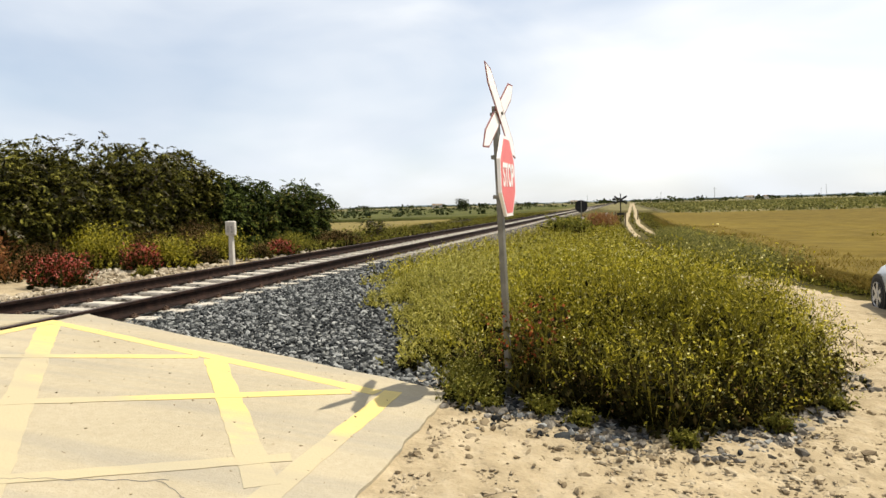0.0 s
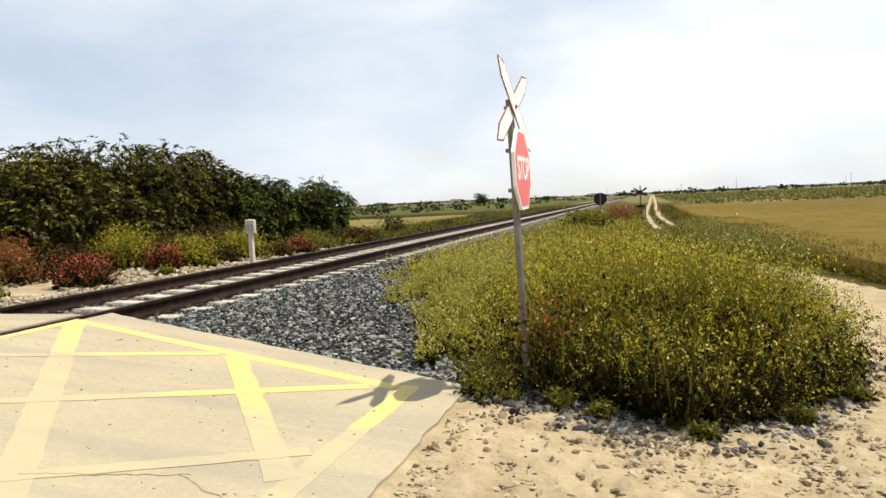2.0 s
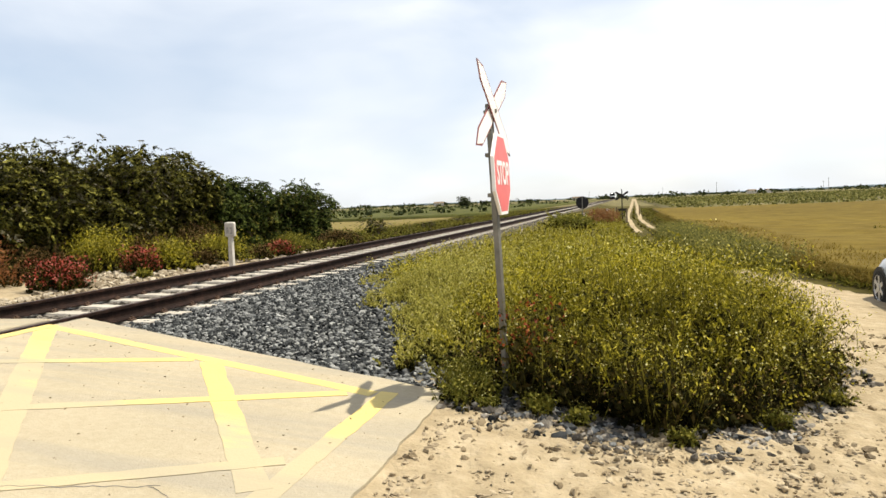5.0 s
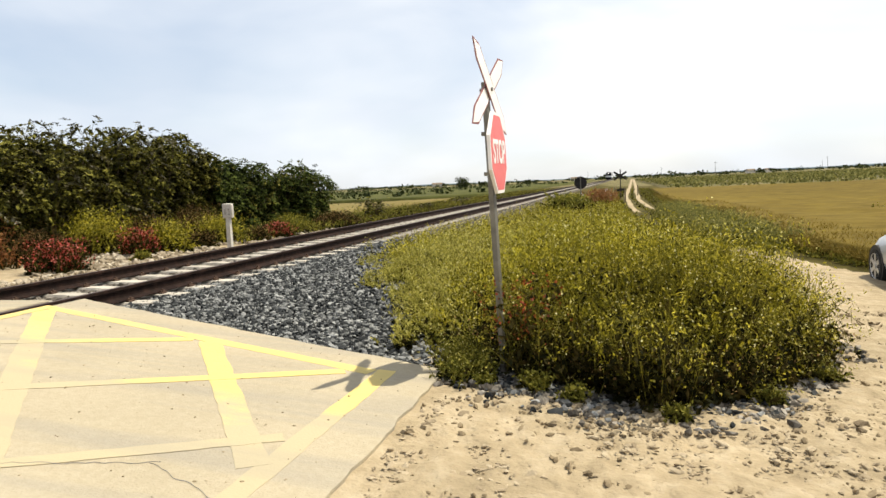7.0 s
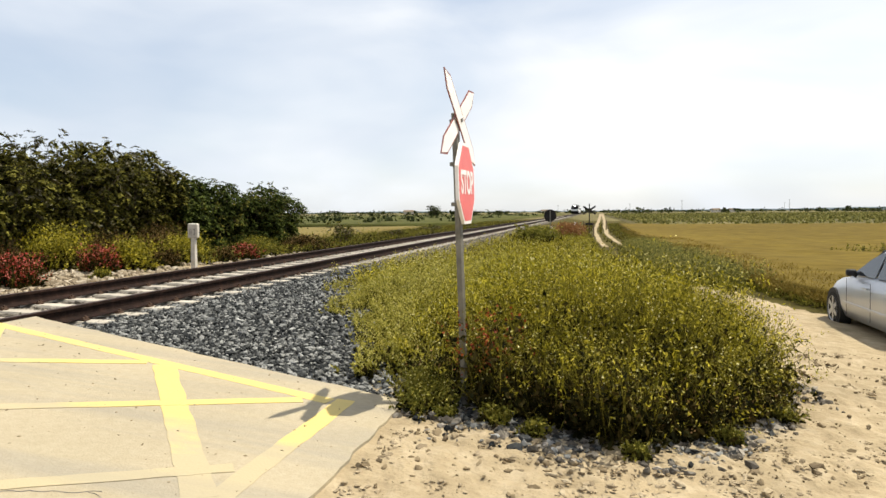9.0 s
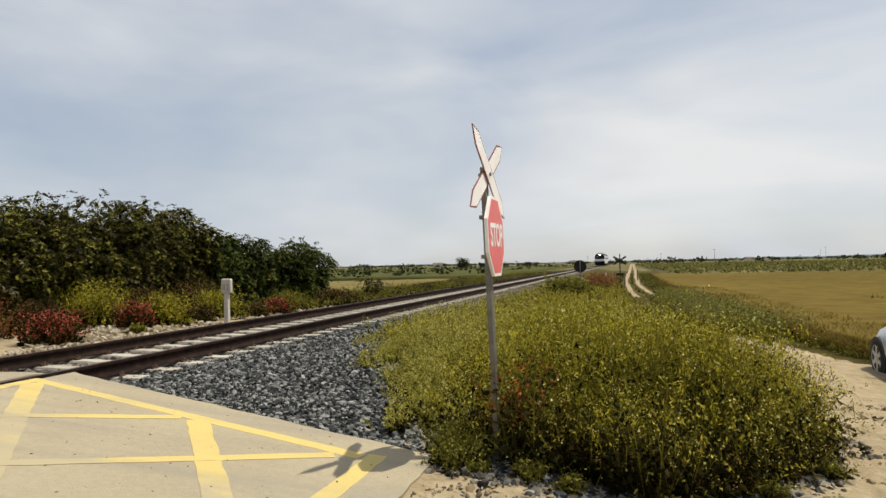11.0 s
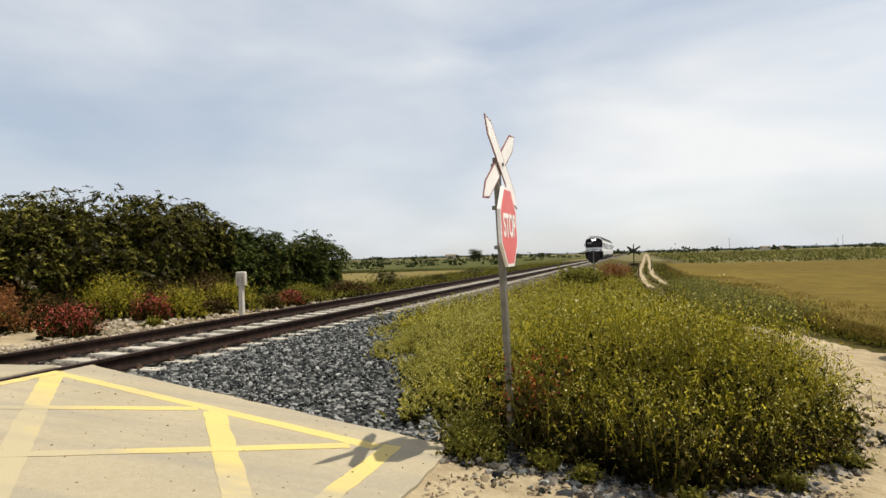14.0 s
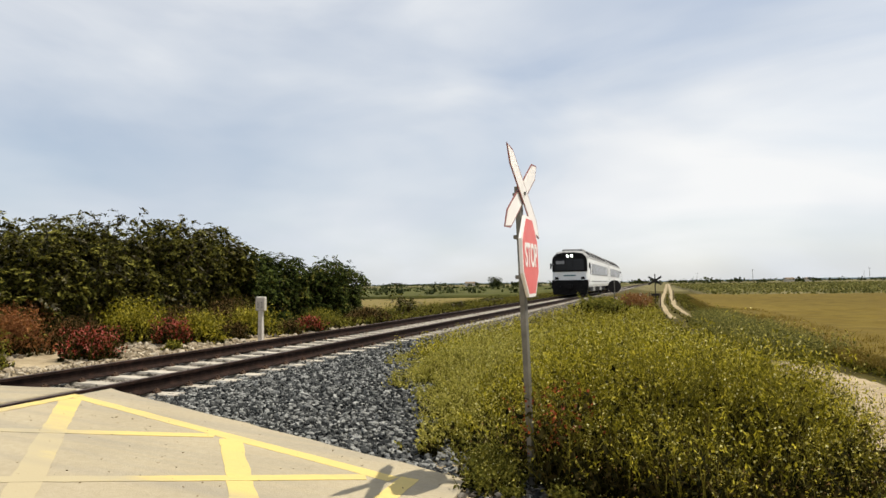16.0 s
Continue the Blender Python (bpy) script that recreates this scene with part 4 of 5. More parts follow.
        box(bm, -0.62, 0.62, -0.012, 0.012, -0.075, 0.075, 0.004, pose(0, 0.06 if a > 0 else 0.09, 2.0, 0, a, 0))
        part("crossbuck_arm", bm, M["dark_back"], s)
    bm = bmesh.new()
    box(bm, -0.32, 0.32, 0.05, 0.09, 0.72, 0.92, 0.01)
    part("number_plate", bm, M["dark_back"], s)
    for x, y, h, lean, red in ((-1.35, 47, 1.15, 14, True), (-0.75, 48.5, 1.0, -10, False), (-2.2, 45.5, 0.95, -24, True)):
        t = empty("warning_post", pose(x, y, float(ground_z(x, y)), 0, lean, 0))
        tagged(t, "short red and white banded warning post", "post", "warning posts")
        for i in range(4):
            bm = bmesh.new()
            tube(bm, (0, 0, h * i / 4 - (0.1 if i == 0 else 0)), (0, 0, h * (i + 1) / 4), 0.06)
            part("band", bm, M["red_edge"] if (i % 2 == 0) == red else M["white_sign"], t)
    for x, y in ((0.15, 52.0), (1.4, 70.0), (-0.6, 55.0)):
        bm = bmesh.new()
        tube(bm, (x, y, float(ground_z(x, y)) - 0.2), (x, y, float(ground_z(x, y)) + 1.1), 0.06, 0.05)
        tagged(part("fence_post", bm, M["bark"]), "dark wooden fence post beside the track", "post", "fence posts")
    for x, y, h in ((110, 900, 16), (260, 1000, 17), (60, 1150, 15), (-60, 1250, 14), (420, 1000, 20), (540, 1100, 20), (330, 1300, 16)):
        p = empty("utility_pole", pose(x, y, -0.6))
        tagged(p, "far utility pole on the horizon", "utility pole", "utility poles")
        bm = bmesh.new()
        tube(bm, (0, 0, 0), (0, 0, h), 0.28, 0.16, 6)
        part("mast", bm, M["galvanised"], p)
        bm = bmesh.new()
        box(bm, -1.6, 1.6, -0.1, 0.1, h - 1.4, h - 1.15)
        part("crossarm", bm, M["galvanised"], p)


# ---------------------------------------------------------------- plants
def weeds(name, x, y, h, label, kinds, leafs=7, flowers=8, lean=0.22, leaf=0.055, head=0.016, lower=True, splay=None, upright=0.25, dense_foot=0.5):
    """Stems with small leaves and flowers; kinds: materials of stem, leaf, lower leaf, flower."""
    n = len(x)
    foot = np.stack([x, y, ground_z(x, y) - 0.02], 1)
    top = np.stack([rng.normal(0, lean, n), rng.normal(0, lean, n), np.ones(n)], 1) * h[:, None]
    if splay is not None:
        top[:, :2] += splay * h[:, None]
    side = unit(np.stack([rng.normal(size=n), rng.normal(size=n), np.zeros(n)], 1)) * 0.0035
    blocks = [(*blades(foot, top, side), 0)]
    # branching side stems
    k = 3
    s = rng.uniform(0.35, 0.8, (n, k, 1))
    b0 = (foot[:, None] + s * top[:, None]).reshape(-1, 3)
    bd = np.stack([rng.normal(0, 0.5, n * k), rng.normal(0, 0.5, n * k), rng.uniform(0.5, 1.0, n * k)], 1) * (np.repeat(h, k) * rng.uniform(0.18, 0.38, n * k))[:, None]
    blocks.append((*blades(b0, bd, np.repeat(side, k, 0) * 0.75), 0))
    # lower leaves get a darker material that paints the shade deep in the plants
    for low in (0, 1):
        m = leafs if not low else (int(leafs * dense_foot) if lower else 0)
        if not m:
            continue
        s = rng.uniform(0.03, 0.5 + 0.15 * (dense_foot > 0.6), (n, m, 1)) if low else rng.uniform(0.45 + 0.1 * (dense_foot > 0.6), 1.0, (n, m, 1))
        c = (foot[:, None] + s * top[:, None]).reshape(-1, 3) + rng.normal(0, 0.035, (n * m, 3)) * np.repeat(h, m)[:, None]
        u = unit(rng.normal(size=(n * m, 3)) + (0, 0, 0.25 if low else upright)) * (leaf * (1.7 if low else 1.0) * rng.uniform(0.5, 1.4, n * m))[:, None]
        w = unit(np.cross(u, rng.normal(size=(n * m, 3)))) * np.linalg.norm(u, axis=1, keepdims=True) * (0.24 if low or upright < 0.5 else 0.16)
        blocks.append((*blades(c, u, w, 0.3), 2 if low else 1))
    if flowers:
        tips = np.concatenate([(foot + top)[:, None], (b0 + bd).reshape(n, k, 3)], 1)
        pick = rng.integers(0, k + 1, (n, flowers))
        c = np.take_along_axis(tips, pick[..., None], 1).reshape(-1, 3) + rng.normal(0, 0.022, (n * flowers, 3)) * (0.6, 0.6, 1.6)
        u = unit(rng.normal(size=(n * flowers, 3)) + (0, 0, 0.6)) * (head * rng.uniform(0.6, 1.5, n * flowers))[:, None]
        w = unit(np.cross(u, rng.normal(size=(n * flowers, 3)))) * np.linalg.norm(u, axis=1, keepdims=True) * 0.5
        blocks.append((*blades(c - u / 2, u, w, 0.4), 3))
    v, f, ix = joined(blocks)
    return tagged(arrays(name, v, f, [M[q] for q in kinds], ix), label, "weeds", kind="stuff")


def weeds_front_edge(x):
    return np.interp(x, [-1.5, -0.95, -0.5, -0.15, 0.2, 0.6, 0.9, 1.3, 1.6, 1.8], [5.35, 5.12, 4.95, 4.72, 4.66, 4.80, 5.15, 5.65, 6.25, 7.0])


def weeds_right_edge(y):
    return np.interp(y, [4.6, 5.6, 6.5, 8, 10, 13, 17, 22, 60], [0.45, 1.24, 1.62, 1.76, 1.74, 1.6, 1.25, 0.6, -0.6])


def arching_stems():
    """Long flowering stems that hang out of the front and sides of the thicket, each a chain of short pieces."""
    n, k = 300, 7
    x = rng.uniform(-1.0, 1.75, n)
    y = weeds_front_edge(x) + rng.uniform(0.02, 0.35, n)
    way = np.stack([rng.normal(0, 0.6, n) + 0.5 * (x - 0.3), -rng.uniform(0.25, 1.0, n)], 1)
    way /= np.linalg.norm(way, axis=1, keepdims=True)
    reach, high = rng.uniform(0.12, 0.45, n), rng.uniform(0.18, 0.8, n)
    droop = rng.uniform(0.1, 0.75, n) * high
    s = np.linspace(0, 1, k + 1)[None, :, None]
    flat = np.stack([x, y], 1)[:, None] + way[:, None] * reach[:, None, None] * s ** 1.4
    z = ground_z(x, y)[:, None] + high[:, None] * np.sin(s[..., 0] * 1.75) - droop[:, None] * s[..., 0] ** 4
    p = np.concatenate([flat, z[..., None]], -1)
    p += rng.normal(0, 0.012, p.shape) * (s > 0.1)
    p[..., 2] = np.maximum(p[..., 2], ground_z(p[..., 0], p[..., 1]) + 0.02)
    u = (p[:, 1:] - p[:, :-1]).reshape(-1, 3) * 1.06
    c = p[:, :-1].reshape(-1, 3)
    blocks = [(*blades(c, u, unit(np.cross(u, rng.normal(size=u.shape))) * 0.0032), 0)]
    m = 9
    t = rng.uniform(0.35, 1.0, (n, m)) * k
    i = np.minimum(t.astype(int), k - 1)
    f = (t - i)[..., None]
    at = np.take_along_axis(p, i[..., None], 1) * (1 - f) + np.take_along_axis(p, i[..., None] + 1, 1) * f
    at = at.reshape(-1, 3) + rng.normal(0, 0.014, (n * m, 3))
    for which, size, mat in ((rng.random(n * m) < 0.42, 0.017, 2), (rng.random(n * m) < 0.7, 0.03, 1)):
        q = at[which]
        u = unit(rng.normal(size=q.shape)) * (size * rng.uniform(0.6, 1.3, len(q)))[:, None]
        w = unit(np.cross(u, rng.normal(size=q.shape))) * np.linalg.norm(u, axis=1, keepdims=True) * (0.5 if mat == 2 else 0.25)
        blocks.append((*blades(q, u, w, 0.3), mat))
    v, f, ix = joined(blocks)
    tagged(arrays("arching_stems", v, f, [M["stem"], M["leaf_weed"], M["flower"]], ix), "arching flowering stems hanging over the rubble", "weeds", kind="stuff")


def build_weeds():
    def inside(n, y0, y1, power):
        y = y0 + (y1 - y0) * rng.random(n) ** power
        x = rng.uniform(-4.6, 2.2, n)
        ok = (x > weeds_left_edge(y) + rng.normal(0, 0.22, n)) & (x < weeds_right_edge(y) + rng.normal(0, 0.06, n)) & (y > weeds_front_edge(x) + rng.normal(0, 0.05, n))
        return x[ok], y[ok]

    def tall(x, y):
        h = np.interp(x, [-4.2, -2.4, -1.2, -0.2, 0.4, 1.0, 1.4, 1.85], [0.34, 0.56, 0.84, 1.22, 1.26, 1.02, 0.88, 0.72])
        h *= 0.78 + 0.22 * smoothstep(0.0, 0.5, y - weeds_front_edge(x))
        h *= 1 - smoothstep(-1.5, 0.0, x) * (0.52 * smoothstep(7.0, 10.5, y))
        h *= 0.6 + 0.4 * smoothstep(0.0, 0.8, x - weeds_left_edge(y))
        return h * (1 + bumps(x, y, 0.34, 1.3) + bumps(x, y, 0.22, 3.2, 2.0)) * rng.uniform(0.55, 1.12, len(x)) * np.where(rng.random(len(x)) < 0.05, 1.28, 1.0)
    def plants(n, per, y0, y1, power, spread):
        """Stems that spread from the feet of single plants."""
        cx, cy = inside(n, y0, y1, power)
        gap = bumps(cx, cy, 1.0, 2.1, 9.0) + 0.14 * rng.standard_normal(len(cx)) > -0.22
        cx, cy = cx[gap], cy[gap]
        per_n = rng.integers(per // 2, per + per // 2, len(cx))
        k = np.repeat(np.arange(len(cx)), per_n)
        off = rng.normal(0, spread, (len(k), 2)) * (0.6 + 0.8 * rng.random(len(cx)))[k, None]
        vigour = rng.uniform(0.72, 1.16, len(cx))[k] * (1 - 1.2 * np.clip(np.hypot(off[:, 0], off[:, 1]), 0, 0.35))
        return cx[k] + 0.5 * off[:, 0], cy[k] + 0.5 * off[:, 1], vigour, off * 2.2
    x, y, vigour, splay = plants(2000, 17, 4.5, 13.0, 1.25, 0.15)
    h = np.minimum(tall(x, y) * vigour * 1.06, 1.17 + rng.normal(0, 0.06, len(x)))
    right = x > -1.5 + rng.normal(0, 0.3, len(x))
    front = right & (y - weeds_front_edge(x) < 0.42 + rng.normal(0, 0.06, len(x)))
    right &= ~front
    weeds("flowering_weeds", x[right], y[right], h[right], "tall yellow-flowering weeds round the sign post", ("stem", "leaf_weed", "leaf_shade_dark", "flower"), 22, 3, 0.12, leaf=0.034, head=0.0135, splay=splay[right], upright=1.1, dense_foot=0.7)
    weeds("leafy_weeds", x[front], y[front], h[front], "leafy weeds with scattered flowers along the dirt, lower leaves coloured shade-dark", ("stem", "leaf_weed", "leaf_shade_dark", "flower"), 7, 2, 0.14, leaf=0.032, head=0.0135, splay=splay[front], upright=0.8, dense_foot=3.4)
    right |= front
    weeds("pale_weeds", x[~right], y[~right], h[~right], "low pale green weeds over the ballast", ("stem", "leaf_pale", "leaf_shade_dark", "flower"), 18, 3, 0.15, leaf=0.038, head=0.013, splay=splay[~right], upright=1.2)
    arching_stems()
    x, y = inside(11000, 11.0, 60.0, 1.7)
    weeds("verge_weeds", x, y, rng.uniform(0.22, 0.5, len(x)), "yellowish weeds along the railway verge", ("stem", "leaf_weed", "leaf_shade_dark", "flower"), 9, 5, leaf=0.05, head=0.015)
    # rust-red weeds at the sign
    n = 46
    x, y = rng.normal(-0.72, 0.07, n), rng.normal(5.0, 0.06, n)
    weeds("rust_red_weeds", x, y, rng.uniform(0.5, 0.78, n), "rust-red flowering weeds at the sign post", ("stem", "leaf_shade_dark", "leaf_shade_dark", "rust_red"), 8, 6, head=0.020)
    # low leaves coloured shade-dark at the foot of the thicket, and small plants out on the stones
    n = 900
    x = rng.uniform(-1.3, 1.7, n)
    y = weeds_front_edge(x) + rng.uniform(-0.02, 0.35, n)
    weeds("low_leaves", x, y, rng.uniform(0.1, 0.36, n), "low leaves at the edge of the dirt, coloured as dark as thicket shade", ("leaf_shade_dark", "leaf_shade_dark", "leaf_shade_dark", "seed"), 10, 2, 0.5, 0.05)
    for px, py, r, h in ((-1.22, 4.78, 0.09, 0.17), (-1.13, 4.9, 0.12, 0.24), (-1.0, 4.72, 0.06, 0.10), (-0.62, 4.72, 0.07, 0.16), (-1.3, 5.1, 0.10, 0.28), (-0.35, 4.58, 0.05, 0.14), (0.3, 4.44, 0.06, 0.12), (0.95, 4.95, 0.07, 0.16), (1.5, 5.75, 0.08, 0.16)):
        n = int(90 * r / 0.08)
        weeds("small_weed", rng.normal(px, r * 0.6, n), rng.normal(py, r * 0.6, n), h * rng.uniform(0.5, 1.1, n), "small dark green weed rooted in the stones", ("stem", "leaf_bank", "leaf_shade_dark", "flower"), 8, 1, 0.35, 0.03, 0.01)
    # verge along the crop field
    n = 4200
    y = 9 + 60 * rng.random(n) ** 1.5
    x = field_edge(y) - 0.55 + np.abs(rng.normal(0, 0.55, n))
    lumps = bumps(x, y, 1.0, 0.45, 7.0)
    keep = lumps + rng.normal(0, 0.15, n) > -0.12
    x, y, lumps, n = x[keep], y[keep], lumps[keep], int(keep.sum())
    weeds("field_verge", x, y, rng.uniform(0.14, 0.34, n) * (1 + 1.1 * np.clip(lumps, 0, 0.6)), "dull brownish weeds along the crop field", ("stem", "straw", "leaf_bank", "straw"), 9, 3, leaf=0.055, head=0.02)
    # grey-green plants in loose bunches on the bend of the track
    n = 230
    cy = 18.0 + 23 * rng.random(n) ** 1.3
    cx = np.interp(cy, [18, 22, 26, 34, 42], [3.1, 2.9, 2.7, 2.7, 2.9]) + rng.normal(0, 0.42, n)
    high = rng.uniform(0.35, 0.85, n) * np.interp(cy, [18, 22, 42], [0.8, 1.0, 0.65])
    k = np.repeat(np.arange(n), 30)
    x, y = cx[k] + rng.normal(0, 0.26, len(k)), cy[k] + rng.normal(0, 0.26, len(k))
    weeds("grey_green_weeds", x, y, high[k] * rng.uniform(0.5, 1.1, len(k)), "grey-green bushy weeds on the bend of the track", ("leaf_blue", "leaf_blue", "leaf_bank", "leaf_pale"), 12, 3, 0.2, leaf=0.06, head=0.025)
    # rust-brown docks by the far signs
    n = 420
    x, y = rng.normal(-1.45, 0.42, n), rng.normal(46, 0.8, n)
    weeds("rust_docks", x, y, rng.uniform(0.55, 1.15, n), "rust-brown dock weeds by the far signs", ("seed", "rust_weed", "leaf_bank", "seed"), 9, 8, 0.15, 0.10, 0.05)
    n = 7000
    y = 16 + 90 * rng.random(n) ** 1.6
    x = np.where(rng.random(n) < 0.5, rng.uniform(-0.8, 4.2, n), rng.uniform(-16, -9.6, n))
    rut = np.abs(np.abs(x - rut_mid(y)) - 0.5) < 0.42
    x, y = x[~rut], y[~rut]
    weeds("verge_grass", x, y, rng.uniform(0.12, 0.34, len(x)), "short olive grass along the railway and track", ("leaf_bank", "leaf_bank", "leaf_shade_dark", "straw"), 6, 3, leaf=0.09, head=0.03)
    # crop blades
    n = 12000
    y = 6 + 40 * rng.random(n) ** 1.2
    x = field_edge(y) - 0.3 + 2.6 * rng.random(n) ** 1.5
    c = np.stack([x, y, ground_z(x, y) + 0.1], 1)
    u = np.stack([rng.normal(0, 0.15, n), rng.normal(0, 0.15, n), rng.uniform(0.16, 0.32, n)], 1)
    w = unit(np.stack([rng.normal(size=n), rng.normal(size=n), np.zeros(n)], 1)) * rng.uniform(0.006, 0.016, (n, 1)) * (1 + y / 40)[:, None]
    v, f = blades(c, u, w)
    tagged(arrays("crop_blades", v, f, [M["straw"]]), "golden cereal blades of the crop field", "crop", kind="stuff")
    # a dark weedy patch out in the crop
    n = 500
    x, y = rng.normal(14.5, 1.6, n), rng.normal(33, 0.35, n)
    weeds("weed_patch", x, y, rng.uniform(0.35, 0.62, n), "dark weedy strip out in the crop field", ("leaf_shade_dark", "leaf_bank", "leaf_shade_dark", "seed"), 10, 3, leaf=0.08)
    # dark reedy plants beside the rails
    n = 170
    x, y = rng.normal(-2.9, 0.45, n), rng.normal(37, 1.1, n)
    weeds("reedy_weeds", x, y, rng.uniform(0.4, 1.05, n), "dark reedy weeds beside the rails", ("leaf_bank", "leaf_bank", "leaf_shade_dark", "leaf_pale"), 14, 3, 0.4, 0.15)


def build_bank_plants():
    spots = [  # x, y, radius, height, colour
        (-9.95, 10.05, 0.46, 0.55, "red"), (-11.8, 10.1, 0.5, 0.95, "rust_weed"), (-10.45, 12.9, 0.36, 0.55, "red"), (-10.35, 13.75, 0.48, 0.75, "yellow"),
        (-11.8, 13.2, 0.75, 1.05, "yellow"), (-11.1, 11.5, 0.32, 0.45, "seed"), (-10.6, 8.3, 0.45, 0.6, "flower"), (-10.7, 16.4, 0.75, 0.8, "yellow"), (-10.3, 15.0, 0.3, 0.42, "seed"),
        (-12.3, 17.6, 0.9, 1.0, "seed"), (-9.9, 18.2, 0.4, 0.45, "red"), (-10.6, 20.5, 0.8, 0.6, "flower"), (-10.8, 24.5, 1.1, 0.6, "seed"), (-12.6, 8.2, 0.7, 1.0, "rust_weed"),
        (-11.9, 11.6, 0.5, 0.7, "seed"), (-12.1, 15.3, 0.6, 0.9, "seed"), (-11.2, 14.6, 0.4, 0.5, "seed"), (-9.7, 12.0, 0.16, 0.2, "flower"), (-9.8, 16.9, 0.25, 0.4, "seed"),
    ]
    for x, y, r, h, col in spots:
        n = int(520 * r * (1.3 if r < 0.5 else 1))
        a, d = rng.uniform(0, 6.28, n), r * np.minimum(np.abs(rng.normal(0, 0.62, n)), 0.95 if col == "red" else 1.35)
        px, py = x + d * np.cos(a), y + d * np.sin(a)
        hh = h * np.maximum(1 - 0.55 * (d / r) ** 2, 0.25) * rng.uniform(0.55, 1.15, n)
        what = {"red": "red-flowering valerian clump on the rubble", "rust_weed": "rust-brown weed clump on the rubble", "flower": "dull green weed clump on the rubble", "yellow": "yellow-green weed clump on the rubble", "seed": "brown dry weed clump on the rubble"}[col]
        kinds = {"red": ("stem", "leaf_shade_dark", "leaf_shade_dark", "red"), "rust_weed": ("rust_weed", "rust_weed", "leaf_shade_dark", "rust_weed"), "flower": ("stem", "leaf_bank", "leaf_shade_dark", "leaf_weed"), "yellow": ("stem", "leaf_weed", "leaf_shade_dark", "leaf_pale"), "seed": ("seed", "leaf_shade_dark", "leaf_shade_dark", "seed")}[col]
        weeds("weed_clump", px, py, hh, what, kinds, 10, 8 if col == "red" else 3, 0.35, 0.06, 0.027 if col == "red" else 0.022)
    n = 2600
    y = rng.uniform(15, 40, n)
    x = -12.4 + rng.normal(0, 1.0, n) + (y > 20) * 1.6
    ok = x < -12.2
    weeds("bank_grass", x[ok], y[ok], rng.uniform(0.25, 0.8, ok.sum()), "mixed green grass along the hedge foot", ("leaf_bank", "leaf_bank", "leaf_shade_dark", "seed"), 7, 3, leaf=0.08)


def shrub_tree(name, x, y, r, h, label, leaf_count=5200, leaf=0.165, lean=(0, 0), mats=("tree_leaf", "tree_leaf_dry")):
    z0 = float(ground_z(x, y))
    t = empty(name, pose(x, y, z0))
    tagged(t, label, "tree", "hedge trees")
    ra = random.Random(int(x * 31 + y * 17))
    bm = bmesh.new()
    clumps = []
    for i in range(9):
        a = i * 0.7 + ra.uniform(-0.3, 0.3)
        d = r * ra.uniform(0.25, 0.85)
        p0 = Vector((ra.uniform(-0.15, 0.15), ra.uniform(-0.15, 0.15), -0.1))
        p1 = Vector((math.cos(a) * d * 0.4, math.sin(a) * d * 0.4, h * 0.4))
        p2 = Vector((math.cos(a) * d, math.sin(a) * d, h * ra.uniform(0.55, 0.86)))
        tube(bm, p0, p1, 0.05, 0.035, 6), tube(bm, p1, p2, 0.035, 0.012, 6)
        clumps.append((p2, r * ra.uniform(0.34, 0.5)))
        for q in range(3):
            p3 = Vector((math.cos(a) * d, math.sin(a) * d, 0)) * ra.uniform(0.7, 1.15) + Vector((ra.uniform(-0.3, 0.3) * r, ra.uniform(-0.3, 0.3) * r, h * (0.12 + 0.24 * q) * ra.uniform(0.7, 1.2)))
            tube(bm, p1 * 0.5, p3, 0.022, 0.01, 5)
            clumps.append((p3, r * ra.uniform(0.24, 0.42)))
    part("trunk", bm, M["bark"], t)
    cl = np.array([(*c, s) for c, s in clumps])
    # twigs from inside the clumps to their rims, each ending in a drooping frond of paired leaflets
    pairs = 7
    n_twig = leaf_count // (2 * pairs)
    k = rng.integers(0, len(cl), n_twig)
    way = unit(rng.normal(size=(n_twig, 3)) + (0, 0, 0.45))
    c0 = cl[k, :3] + way * cl[k, 3:] * 0.25
    c1 = cl[k, :3] + way * cl[k, 3:] * rng.uniform(0.4, 1.0, (n_twig, 1))
    c1[:, 2] = np.minimum(c1[:, 2], h * (0.98 + 0.05 * rng.standard_normal(n_twig).clip(-2, 1.4)))
    blocks = [(*blades(c0, c1 - c0, unit(np.cross(c1 - c0, rng.normal(size=(n_twig, 3)))) * 0.006), 1)]
    out = unit(way * (1, 1, 0.1) + rng.normal(0, 0.35, (n_twig, 3))) * (leaf * rng.uniform(1.4, 2.5, n_twig))[:, None]
    sag = np.linalg.norm(out, axis=1) * rng.uniform(0.25, 0.75, n_twig)
    s = np.linspace(0.12, 1.0, pairs)[None, :, None]
    rib = c1[:, None] + out[:, None] * s - np.array((0, 0, 1.0)) * sag[:, None, None] * s ** 2
    cross = unit(np.cross(out, rng.normal(0, 0.35, (n_twig, 3)) + (0, 0, 1)))
    dry = rng.random(n_twig) < 0.12
    for side in (-1, 1):
        u = (side * cross[:, None] * 0.8 + unit(out)[:, None] * 0.5 + rng.normal(0, 0.22, rib.shape) - np.array((0, 0, 0.35))) * (leaf * 0.7 * (1.1 - 0.4 * s))
        w = unit(np.cross(u, rng.normal(0, 0.4, u.shape) + (0, 0, 1))) * np.linalg.norm(u, axis=2, keepdims=True) * 0.27
        for m, i in ((~dry, 0), (dry, 1)):
            blocks.append((*blades(rib[m].reshape(-1, 3), u[m].reshape(-1, 3), w[m].reshape(-1, 3), 0.3), i))
    v, f, ix = joined(blocks)
    v[:, 2] = np.maximum(v[:, 2], 0.02)
